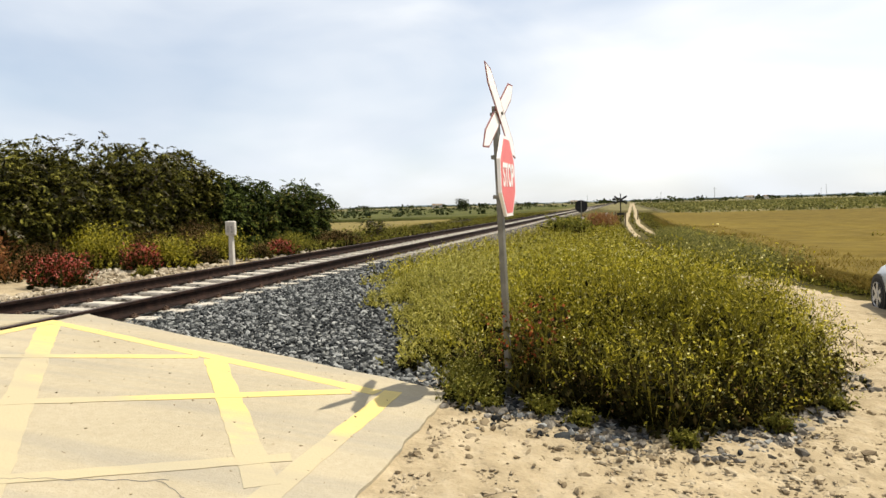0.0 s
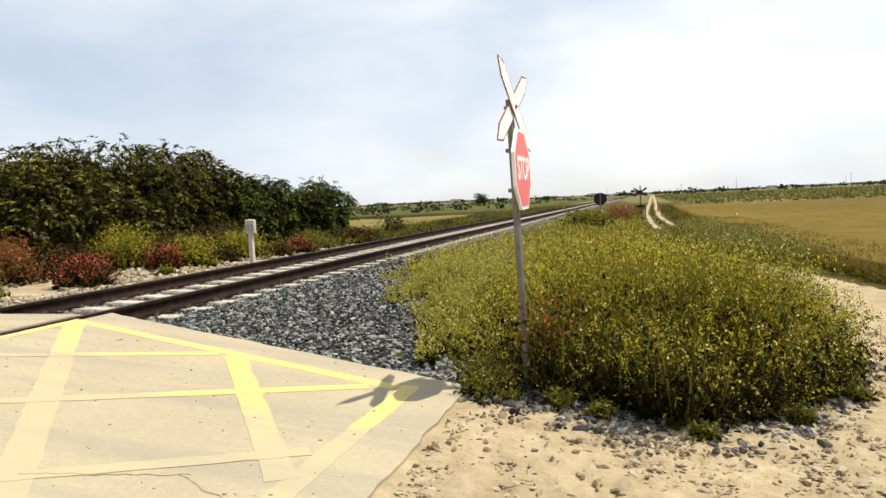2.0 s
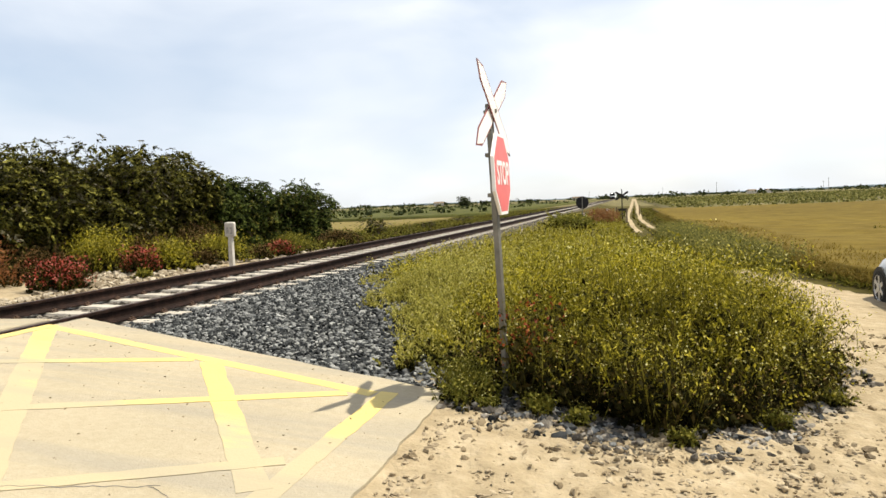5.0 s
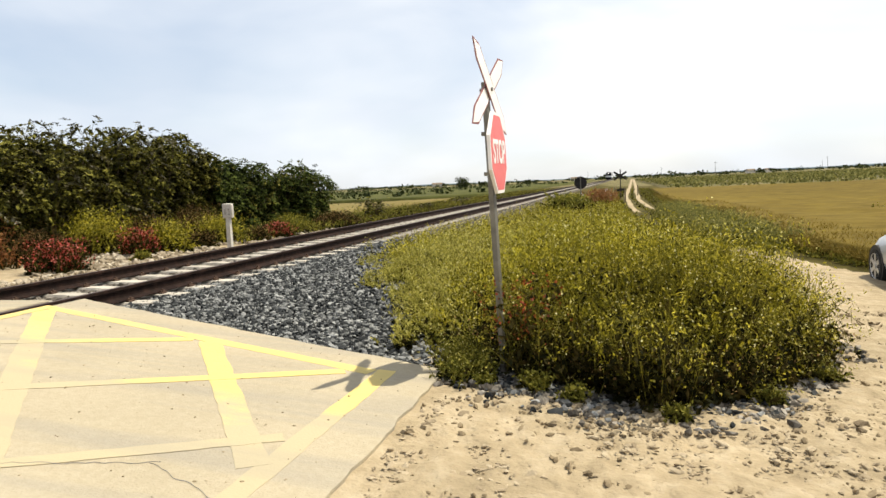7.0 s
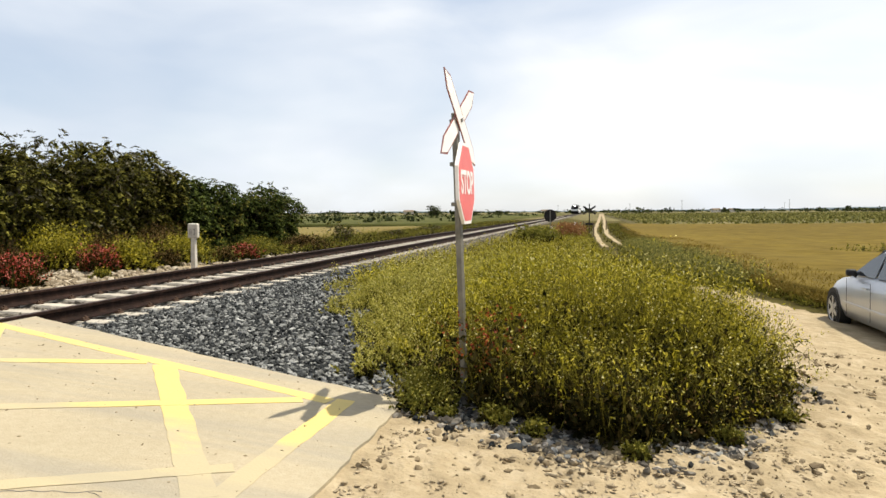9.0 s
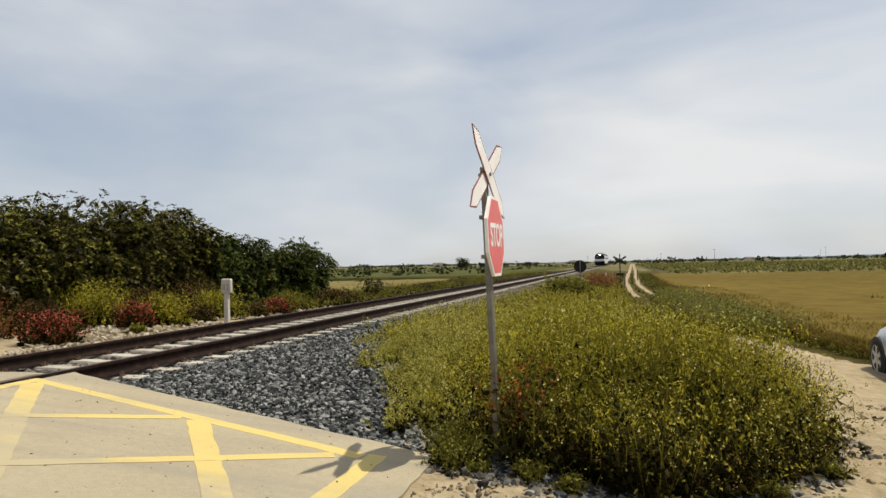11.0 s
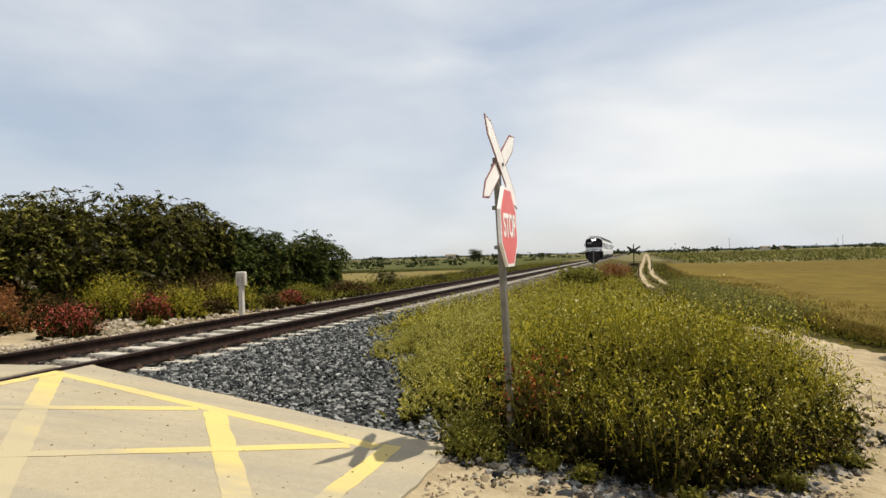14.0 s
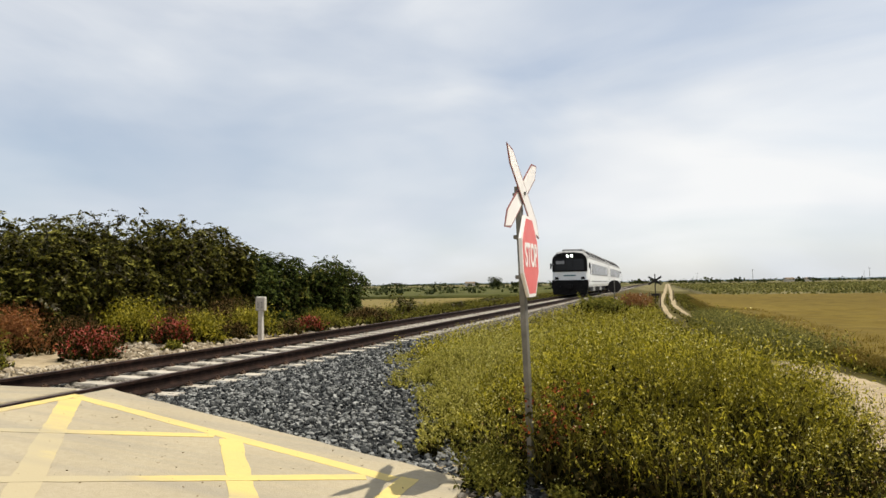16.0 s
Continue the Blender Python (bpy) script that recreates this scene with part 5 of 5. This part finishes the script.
    crown = arrays("crown", v, f, [M[q] for q in mats], ix)
    crown.parent = t


def build_hedge():
    rows = [(-14.4, 6.6, 1.7, 2.3), (-14.1, 9.2, 1.7, 2.5), (-14.0, 11.6, 1.6, 2.95), (-13.9, 13.9, 1.6, 3.3), (-14.0, 16.2, 1.7, 3.6), (-13.8, 18.2, 1.4, 3.65), (-13.8, 19.5, 0.95, 3.15),
            (-15.9, 10.4, 1.7, 2.4), (-15.9, 14.8, 1.8, 3.1), (-15.6, 19.4, 1.6, 2.8), (-15.0, 4.3, 1.7, 2.4)]
    for x, y, r, h in rows:
        shrub_tree("shrub_tree", x, y, r, h, "dense dark olive shrub tree with drooping leaves", 27000)
    for x, y, r, h in ((-13.7, 20.4, 1.2, 2.85), (-13.5, 22.4, 1.3, 2.8), (-13.4, 24.6, 1.3, 2.7), (-13.4, 26.6, 1.15, 2.4)):
        shrub_tree("shrub_tree", x, y, r, h, "dense green shrub tree at the end of the hedge", 22000, mats=("tree_leaf_green", "tree_leaf"))
    for x, y, r, h in ((-12.4, 33.0, 0.8, 1.1), (-11.6, 40.0, 0.6, 0.5), (-13.0, 55.0, 1.0, 0.5), (-11.0, 62, 0.9, 0.4)):
        shrub_tree("bush", x, y, r, h, "low green bush beside the railway", 1800, 0.16)


def clump_stuff(name, places, size, label, category, per=26, leaf="far_leaf"):
    n = len(places)
    c = np.repeat(places, per, 0) + rng.normal(0, 0.36, (n * per, 3)) * np.repeat(size, per, 0)
    u = unit(rng.normal(size=(n * per, 3))) * np.repeat(size.mean(1, keepdims=True), per, 0) * rng.uniform(0.25, 0.6, (n * per, 1))
    w = unit(np.cross(u, rng.normal(size=u.shape))) * np.linalg.norm(u, axis=1, keepdims=True) * 0.5
    v, f = blades(c - u / 2, u, w, 0.3)
    return tagged(arrays(name, v, f, [M[leaf]]), label, category, kind="stuff")


def build_distance():
    # vine rows
    rows = []
    for y in np.concatenate([np.arange(99, 190, 4.5), np.arange(190, 420, 7.5)]):
        x = np.arange(8, 330, 2.2)
        x = x + rng.normal(0, 0.4, len(x))
        keep = x < 20 + y * 0.9
        x = x[keep]
        rows.append(np.stack([x, np.full(len(x), y) + rng.normal(0, 0.4, len(x)), np.full(len(x), 0.0)], 1))
    p = np.concatenate(rows)
    s = np.stack([rng.uniform(0.7, 1.4, len(p)), rng.uniform(0.7, 1.2, len(p)), rng.uniform(0.45, 0.8, len(p))], 1)
    clump_stuff("vines", p, s, "rows of low green vines beyond the crop field", "vines", 12, "leaf_blue")
    # woods and hedgerows low on the horizon
    n = 1500
    y = rng.uniform(600, 2200, n)
    x = rng.uniform(-0.75, 0.95, n) * y
    keep = bumps(x, y, 1.0, 0.004, 4.0) > -0.12
    x, y = x[keep], y[keep]
    s = rng.uniform(2.0, 5.0, (len(x), 1)) * (1.6, 1.6, 0.8)
    p = np.stack([x, y, 0.2 + s[:, 2] * 0.35], 1)
    clump_stuff("far_woods", p, s, "far trees and hedgerows low on the horizon", "woods", 22)
    n = 300
    y = rng.uniform(90, 420, n)
    x = -18 - rng.random(n) * 0.5 * y
    s = rng.uniform(0.5, 1.3, (n, 1)) * (1.5, 1.5, 0.8)
    clump_stuff("field_shrubs", np.stack([x, y, ground_z(x, y) + 0.5], 1), s, "scattered shrubs over the green field", "shrubs", 18)
    for x, y, r, h in ((-67, 290, 2.8, 5.0), (-52, 300, 1.8, 2.6), (-150, 270, 4.0, 4.2), (-138, 280, 3.4, 3.6), (-165, 300, 4, 4)):
        shrub_tree("lone_tree", x, y, r, h, "dark round lone tree in the far field", 5000, 0.6, mats=("far_leaf", "far_leaf"))
    for x, y, w in ((150, 900, 10), (175, 930, 7), (330, 820, 12), (-190, 700, 10), (-60, 900, 9)):
        b = empty("farmhouse", pose(x, y, -0.5, 0, 0, 20))
        tagged(b, "far white farm building on the horizon", "house", "far farm buildings")
        bm = bmesh.new()
        box(bm, -w / 2, w / 2, -3, 3, 0, 3.4)
        part("wall", bm, M["post_white"], b)
        bm = bmesh.new()
        prism(bm, [(-3.3, 3.4), (3.3, 3.4), (0, 4.9)], -w / 2 - 0.3, w / 2 + 0.3, "x")
        part("roof", bm, M["bark"], b)


def rut_mid(y):
    """The middle of the dirt track beside the railway."""
    return np.interp(y, [14, 20, 26, 32, 45, 60, 80, 120, 420], [3.2, 2.7, 2.0, 1.5, 1.0, 0.75, 0.95, 1.6, 5.6])


def build_far_track():
    """The pale ruts of the dirt track that runs beside the railway."""
    for k, off in enumerate((-0.5, 0.5)):
        ys = steps((37.5, 60, 40), (60, 200, 50), (200, 420, 20))
        v, f = [], []
        for y in ys:
            mid = float(rut_mid(y))
            sw = off * (1 + 0.1 * math.sin(y * 0.2))
            hw = 0.10 + 0.06 * noise.noise((y * 0.3, k * 5.0, 0)) + 0.0012 * y
            for s in (-1, 1):
                x = mid + sw + s * hw
                v.append((x, y, float(ground_z(x, y)) + 0.02 + 0.0015 * max(0, y - 40)))
        for i in range(len(ys) - 1):
            f.append((2 * i, 2 * i + 1, 2 * i + 3, 2 * i + 2))
        r = arrays("road_rut", v, f, [M["dirt"]])
        tagged(r, "pale rut of the dirt track beside the railway", "dirt track", kind="structure")


# ---------------------------------------------------------------- car
def build_car():
    cx, cy = 5.0, 12.75
    car = empty("car", pose(cx, cy, float(ground_z(cx, cy)), 0, -1.0, 0) @ pose(-0.05, -0.88, 0))
    tagged(car, "parked silver saloon car on the dirt track", "car")
    # local y ahead; the front axle at y = 0.88, x across
    L0, L1 = 1.62, -2.75

    def section(y, zlow, zbelt, half, tuck):
        return [(-half * 0.90, y, zlow), (half * 0.90, y, zlow), (half, y, zlow + 0.18), (half, y, zbelt - 0.22), (half - tuck, y, zbelt), (-half + tuck, y, zbelt), (-half, y, zbelt - 0.22), (-half, y, zlow + 0.18)]
    bm = bmesh.new()
    loft(bm, [section(y, zl, zb, h, tk) for y, zl, zb, h, tk in (
        (L0, 0.34, 0.56, 0.48, 0.12), (L0 - 0.10, 0.24, 0.66, 0.66, 0.12), (1.30, 0.21, 0.75, 0.81, 0.13), (0.88, 0.20, 0.83, 0.87, 0.12), (0.35, 0.20, 0.90, 0.875, 0.08),
        (-0.6, 0.20, 0.94, 0.875, 0.05), (-1.6, 0.20, 0.97, 0.87, 0.07), (-2.3, 0.24, 0.99, 0.83, 0.12), (L1 + 0.1, 0.28, 0.95, 0.74, 0.14), (L1, 0.40, 0.86, 0.62, 0.14))])
    bmesh.ops.bevel(bm, geom=list(bm.edges), offset=0.025, segments=2, affect="EDGES")
    body = part("body", bm, M["silver"], car, smooth=True)
    bm = bmesh.new()

    roof = [(0.42, 0.90, 0.79), (-0.12, 1.22, 0.66), (-0.45, 1.38, 0.60), (-1.1, 1.43, 0.59), (-1.6, 1.37, 0.59), (-2.1, 1.10, 0.66), (-2.3, 0.98, 0.74)]
    loft(bm, [[(-0.80, y, 0.86), (0.80, y, 0.86), (h + 0.02, y, max(z - 0.06, 0.87)), (h - 0.08, y, max(z, 0.88)), (-h + 0.08, y, max(z, 0.88)), (-h - 0.02, y, max(z - 0.06, 0.87))] for y, z, h in roof])
    bmesh.ops.bevel(bm, geom=list(bm.edges), offset=0.02, segments=2, affect="EDGES")
    part("cabin", bm, M["silver"], car, smooth=True)
    for s in (-1, 1):
        for name, quad in (("front_window", [(0.20, 0.95), (-0.24, 1.21), (-0.52, 1.325), (-0.66, 1.335), (-0.66, 0.96)]), ("rear_window", [(-0.73, 0.96), (-0.73, 1.335), (-1.40, 1.33), (-1.72, 1.20), (-1.90, 0.99)])):
            bm = bmesh.new()
            lo, hi = [], []
            for y, z in quad:
                half = 0.815 - (z - 0.9) * 0.42
                lo.append(bm.verts.new((s * half, y, z))), hi.append(bm.verts.new((s * (half + 0.012), y, z)))
            fs = [bm.faces.new(lo), bm.faces.new(hi)] + [bm.faces.new((lo[i], lo[(i + 1) % len(lo)], hi[(i + 1) % len(lo)], hi[i])) for i in range(len(lo))]
            bmesh.ops.recalc_face_normals(bm, faces=fs)
            part(name, bm, M["car_glass"], car)
        bm = bmesh.new()
        box(bm, s * 0.88 - 0.07, s * 0.88 + 0.08, 0.03, 0.13, 0.93, 1.04, 0.03)
        tube(bm, (s * 0.80, 0.06, 0.93), (s * 0.86, 0.08, 0.97), 0.03)
        part("wing_mirror", bm, M["black_plastic"], car, smooth=True)
        for y in (-0.48, -1.45):
            bm = bmesh.new()
            box(bm, s * 0.875 - 0.012, s * 0.875 + 0.022, y - 0.09, y + 0.09, 0.78, 0.805, 0.008)
            part("door_handle", bm, M["silver"], car)
        for y in (0.28, -0.69, -1.72):
            bm = bmesh.new()
            box(bm, s * 0.874, s * 0.8785, y - 0.004, y + 0.004, 0.30, 0.88)
            part("door_gap", bm, M["black_plastic"], car)
        bm = bmesh.new()
        box(bm, s * 0.868, s * 0.888, -1.55, 0.42, 0.46, 0.50, 0.006)
        part("side_strip", bm, M["silver"], car)
        bm = bmesh.new()
        box(bm, s * 0.45 - 0.12, s * 0.45 + 0.12, L0 - 0.2, L0 - 0.03, 0.56, 0.66, 0.03)
        part("headlight", bm, M["lamp_glass"], car)
        bm = bmesh.new()
        box(bm, s * 0.66 - 0.12, s * 0.66 + 0.12, L1 + 0.02, L1 + 0.12, 0.72, 0.9, 0.03)
        part("tail_light", bm, M["red_sign"], car)
        for y in (0.88, -1.74):
            bm = bmesh.new()
            tube(bm, (s * 0.70, y, 0.32), (s * 0.880, y, 0.32), 0.342, None, 28)
            part("wheel_arch", bm, M["black_plastic"], car)
            bm = bmesh.new()
            tube(bm, (s * 0.69, y, 0.31), (s * 0.89, y, 0.31), 0.31, None, 28)
            bmesh.ops.bevel(bm, geom=[e for e in bm.edges if len(e.link_faces) == 2 and e.calc_face_angle(0) > 1], offset=0.03, segments=2, affect="EDGES")
            wheel = part("wheel", bm, M["tyre"], car, smooth=False)
            bm = bmesh.new()
            for k in range(6):
                box(bm, -0.004, 0.012, -0.038, 0.038, 0.03, 0.205, 0.006, pose(s * 0.888, y, 0.31) @ pose(0, 0, 0, 60 * k, 0, 0))
            tube(bm, (s * 0.884, y, 0.31), (s * 0.905, y, 0.31), 0.055, None, 12)
            part("rim", bm, M["alloy"], wheel, "six-spoked alloy rim")
            bm = bmesh.new()
            m = pose(s * 0.892, y, 0.31, 0, 90, 0)
            bmesh.ops.create_cone(bm, cap_ends=False, segments=28, radius1=0.215, radius2=0.205, depth=0.014, matrix=m)
            part("rim_edge", bm, M["alloy"], wheel)
    bm = bmesh.new()
    box(bm, -0.5, 0.5, L0 - 0.04, L0 + 0.012, 0.36, 0.5, 0.02)
    part("grille", bm, M["black_plastic"], car)
    bm = bmesh.new()
    loft(bm, [[(-0.66, 0.33, 0.925), (0.66, 0.33, 0.925), (0.66, 0.345, 0.94), (-0.66, 0.345, 0.94)], [(-0.57, -0.36, 1.345), (0.57, -0.36, 1.345), (0.57, -0.345, 1.36), (-0.57, -0.345, 1.36)]])
    part("windscreen", bm, M["car_glass"], car)


# ---------------------------------------------------------------- train
def build_train():
    train = empty("railcar_train", pose(GAUGE_MID, 60, RAIL_TOP))
    tagged(train, "white two-car diesel train with a dark front window band", "train")
    W2, LEN, GAP = 1.47, 24.6, 0.7

    def ring(y, half, z0, ztop, sh):
        return [(-half * 0.96, y, z0), (half * 0.96, y, z0), (half, y, z0 + 0.25), (half, y, sh), (half * 0.93, y, sh + 0.28), (half * 0.72, y, ztop - 0.10), (half * 0.3, y, ztop), (-half * 0.3, y, ztop), (-half * 0.72, y, ztop - 0.10), (-half * 0.93, y, sh + 0.28), (-half, y, sh), (-half, y, z0 + 0.25)]

    def end(y0, s):
        """Slightly raked nose sections, from the tip inwards."""
        return [ring(y0, W2 * 0.90, 0.78, 3.42, 2.75), ring(y0 + s * 0.18, W2 * 0.965, 0.72, 3.60, 2.95), ring(y0 + s * 0.7, W2, 0.72, 3.72, 3.05)]
    for k in range(2):
        y0 = k * (LEN + GAP)
        y1 = y0 + LEN
        secs = end(y0, 1) if k == 0 else [ring(y0, W2, 0.72, 3.72, 3.05)]
        secs += [ring(y, W2, 0.72, 3.72, 3.05) for y in (y0 + 6, y0 + 12, y0 + 18)]
        secs += [ring(y1, W2, 0.72, 3.72, 3.05)] if k == 0 else end(y1, -1)[::-1]
        bm = bmesh.new()
        loft(bm, secs)
        car = part("carriage", bm, [M["train_white"], M["train_roof"]], train, "white carriage body with a grey roof")
        for p in car.data.polygons:
            if p.center.z > 3.1 and p.normal.z > 0.3:
                p.material_index = 1
        for s in (-1, 1):
            bm = bmesh.new()
            box(bm, s * W2, s * (W2 + 0.012), y0 + 3.4, y1 - 3.0, 1.72, 2.72, 0.003)
            band = part("window_band", bm, M["train_grey"], car, "long grey window band")
            for i in range(9):
                a = y0 + 3.7 + i * 2.0
                bm = bmesh.new()
                box(bm, s * (W2 + 0.012), s * (W2 + 0.026), a, a + 1.6, 1.82, 2.62, 0.006)
                part("window", bm, M["train_glass"], band)
            for a in (y0 + 1.5, y1 - 2.7):
                bm = bmesh.new()
                box(bm, s * W2, s * (W2 + 0.018), a, a + 1.25, 0.85, 2.85, 0.008)
                d = part("door", bm, M["train_white"], car)
                bm = bmesh.new()
                box(bm, s * (W2 + 0.018), s * (W2 + 0.028), a + 0.2, a + 0.55, 1.75, 2.65, 0.005)
                part("door_window", bm, M["train_glass"], d)
                bm = bmesh.new()
                box(bm, s * (W2 + 0.018), s * (W2 + 0.028), a + 0.7, a + 1.05, 1.75, 2.65, 0.005)
                part("door_window", bm, M["train_glass"], d)
            bm = bmesh.new()
            box(bm, s * W2, s * (W2 + 0.014), y0 + 0.9, y1 - 0.9, 1.12, 1.24, 0.003)
            part("stripe", bm, M["train_grey"], car)
            for i in range(6):
                bm = bmesh.new()
                box(bm, s * 0.75, s * (W2 - 0.05), y0 + 5.0 + i * 2.4, y0 + 6.9 + i * 2.4, 0.32, 0.74, 0.04)
                part("underframe_box", bm, M["train_dark"] if i % 3 else M["train_roof"], car)
        for i in range(5):
            bm = bmesh.new()
            a = y0 + 2.2 + i * 4.5
            box(bm, -0.85, 0.85, a, a + 2.7, 3.66, 3.92, 0.06)
            part("roof_unit", bm, M["train_roof"], car)
        for i in range(8):
            for s in (-1, 1):
                bm = bmesh.new()
                a = y0 + 2.0 + i * 2.8
                box(bm, -0.30, 0.30, a, a + 1.1, -0.03, 0.03, 0.01, pose(s * 1.20, 0, 3.49, 0, s * 43, 0))
                part("roof_vent", bm, M["train_dark"], car, "dark vent grille on the roof edge")
        for yb in (y0 + 4.0, y1 - 4.0):
            bm = bmesh.new()
            box(bm, -1.2, 1.2, yb - 1.6, yb + 1.6, 0.40, 0.72, 0.05)
            bogie = part("bogie", bm, M["train_dark"], train)
            for yy in (yb - 1.2, yb + 1.2):
                bm = bmesh.new()
                tube(bm, (-0.95, yy, 0.42), (0.95, yy, 0.42), 0.08)
                for s in (-1, 1):
                    tube(bm, (s * 0.80, yy, 0.425), (s * 0.94, yy, 0.425), 0.42, None, 24)
                part("wheelset", bm, M["train_dark"], bogie)
    bm = bmesh.new()
    box(bm, -1.25, 1.25, LEN - 0.05, LEN + GAP + 0.05, 0.9, 3.5, 0.08)
    part("gangway", bm, M["train_dark"], train, "dark bellows between the carriages")
    TOT = 2 * LEN + GAP
    for y, s in ((0.0, 1), (TOT, -1)):
        def face(name, outline, d0, d1, mat, parent=train, label=""):
            bm = bmesh.new()
            prism(bm, outline, y - s * d0, y - s * d1, "y")
            return part(name, bm, mat, parent, label)
        wb = face("windscreen_band", [(-1.40, 1.98), (1.40, 1.98), (1.41, 2.82), (1.34, 3.16), (1.02, 3.44), (0.45, 3.54), (-0.45, 3.54), (-1.02, 3.44), (-1.34, 3.16), (-1.41, 2.82)], -0.22, 0.03, M["train_dark"], label="black surround of the cab windows")
        face("cab_window", [(-1.18, 2.10), (-0.30, 2.10), (-0.30, 3.02), (-1.14, 3.02)], 0.03, 0.045, M["train_glass"], wb)
        face("cab_window", [(1.18, 2.10), (0.30, 2.10), (0.30, 3.02), (1.14, 3.02)], 0.03, 0.045, M["train_glass"], wb)
        face("middle_window", [(-0.24, 2.10), (0.24, 2.10), (0.24, 3.02), (-0.24, 3.02)], 0.03, 0.045, M["train_glass"], wb)
        face("destination_display", [(-1.08, 2.62), (-0.42, 2.62), (-0.42, 2.86), (-1.08, 2.86)], 0.045, 0.055, M["train_grey"], wb)
        for x in (-0.17, 0.17):
            face("top_headlight", [(x - 0.07, 3.21), (x + 0.07, 3.21), (x + 0.07, 3.33), (x - 0.07, 3.33)], 0.03, 0.055, M["headlight"] if s > 0 else M["lamp_glass"], wb, "lit white headlight")
        face("front_skirt", [(-1.34, 0.12), (1.34, 0.12), (1.46, 0.9), (1.45, 1.30), (-1.45, 1.30), (-1.46, 0.9)], -0.45, 0.06, M["train_dark"], label="black lower front with coupler")
        face("name_bar", [(-0.5, 1.62), (0.5, 1.62), (0.5, 1.72), (-0.5, 1.72)], -0.02, 0.025, M["blue_bar"])
        for x in (-1.05, 1.05):
            face("lower_light", [(x - 0.17, 1.36), (x + 0.17, 1.36), (x + 0.12, 1.56), (x - 0.12, 1.56)], -0.05, 0.035, M["train_dark"])
            bm = bmesh.new()
            box(bm, x * 1.50 - 0.06, x * 1.50 + 0.06, y + s * 0.35, y + s * 0.50, 2.25, 2.7, 0.03)
            part("cab_mirror", bm, M["train_dark"], train)
        bm = bmesh.new()
        box(bm, -0.22, 0.22, min(y - s * 0.5, y), max(y - s * 0.5, y), 0.55, 0.95, 0.05)
        part("coupler", bm, M["train_dark"], train)
        for x in (-0.85, 0.85):
            bm = bmesh.new()
            tube(bm, (x, y, 0.62), (x, y - s * 0.35, 0.62), 0.10)
            tube(bm, (x, y - s * 0.30, 0.62), (x, y - s * 0.36, 0.62), 0.22, None, 16)
            part("buffer", bm, M["train_dark"], train)
    return train


# ---------------------------------------------------------------- build all
build_ground()
build_fields()
build_ridge()
build_crossing()
build_cracks()
build_track()
build_far_track()
build_train()
build_car()
build_stop_sign()
build_marker_post()
build_far_signs()
build_hedge()
build_weeds()
build_bank_plants()
build_distance()
build_rubble()
build_ballast_stones()


def motions():
    train = bpy.data.objects["railcar_train"]
    rows = [(0.0, 592.0), (1.5, 542.0), (4.0, 455.0), (7.0, 352.0), (9.5, 267.0), (12.5, 167.5), (13.5, 134.0), (14.5, 101.0), (15.0, 85.5), (15.5, 70.5), (16.0, 56.0)]
    walk(train, [(t, pose(GAUGE_MID, y, RAIL_TOP)) for t, y in rows])


motions()
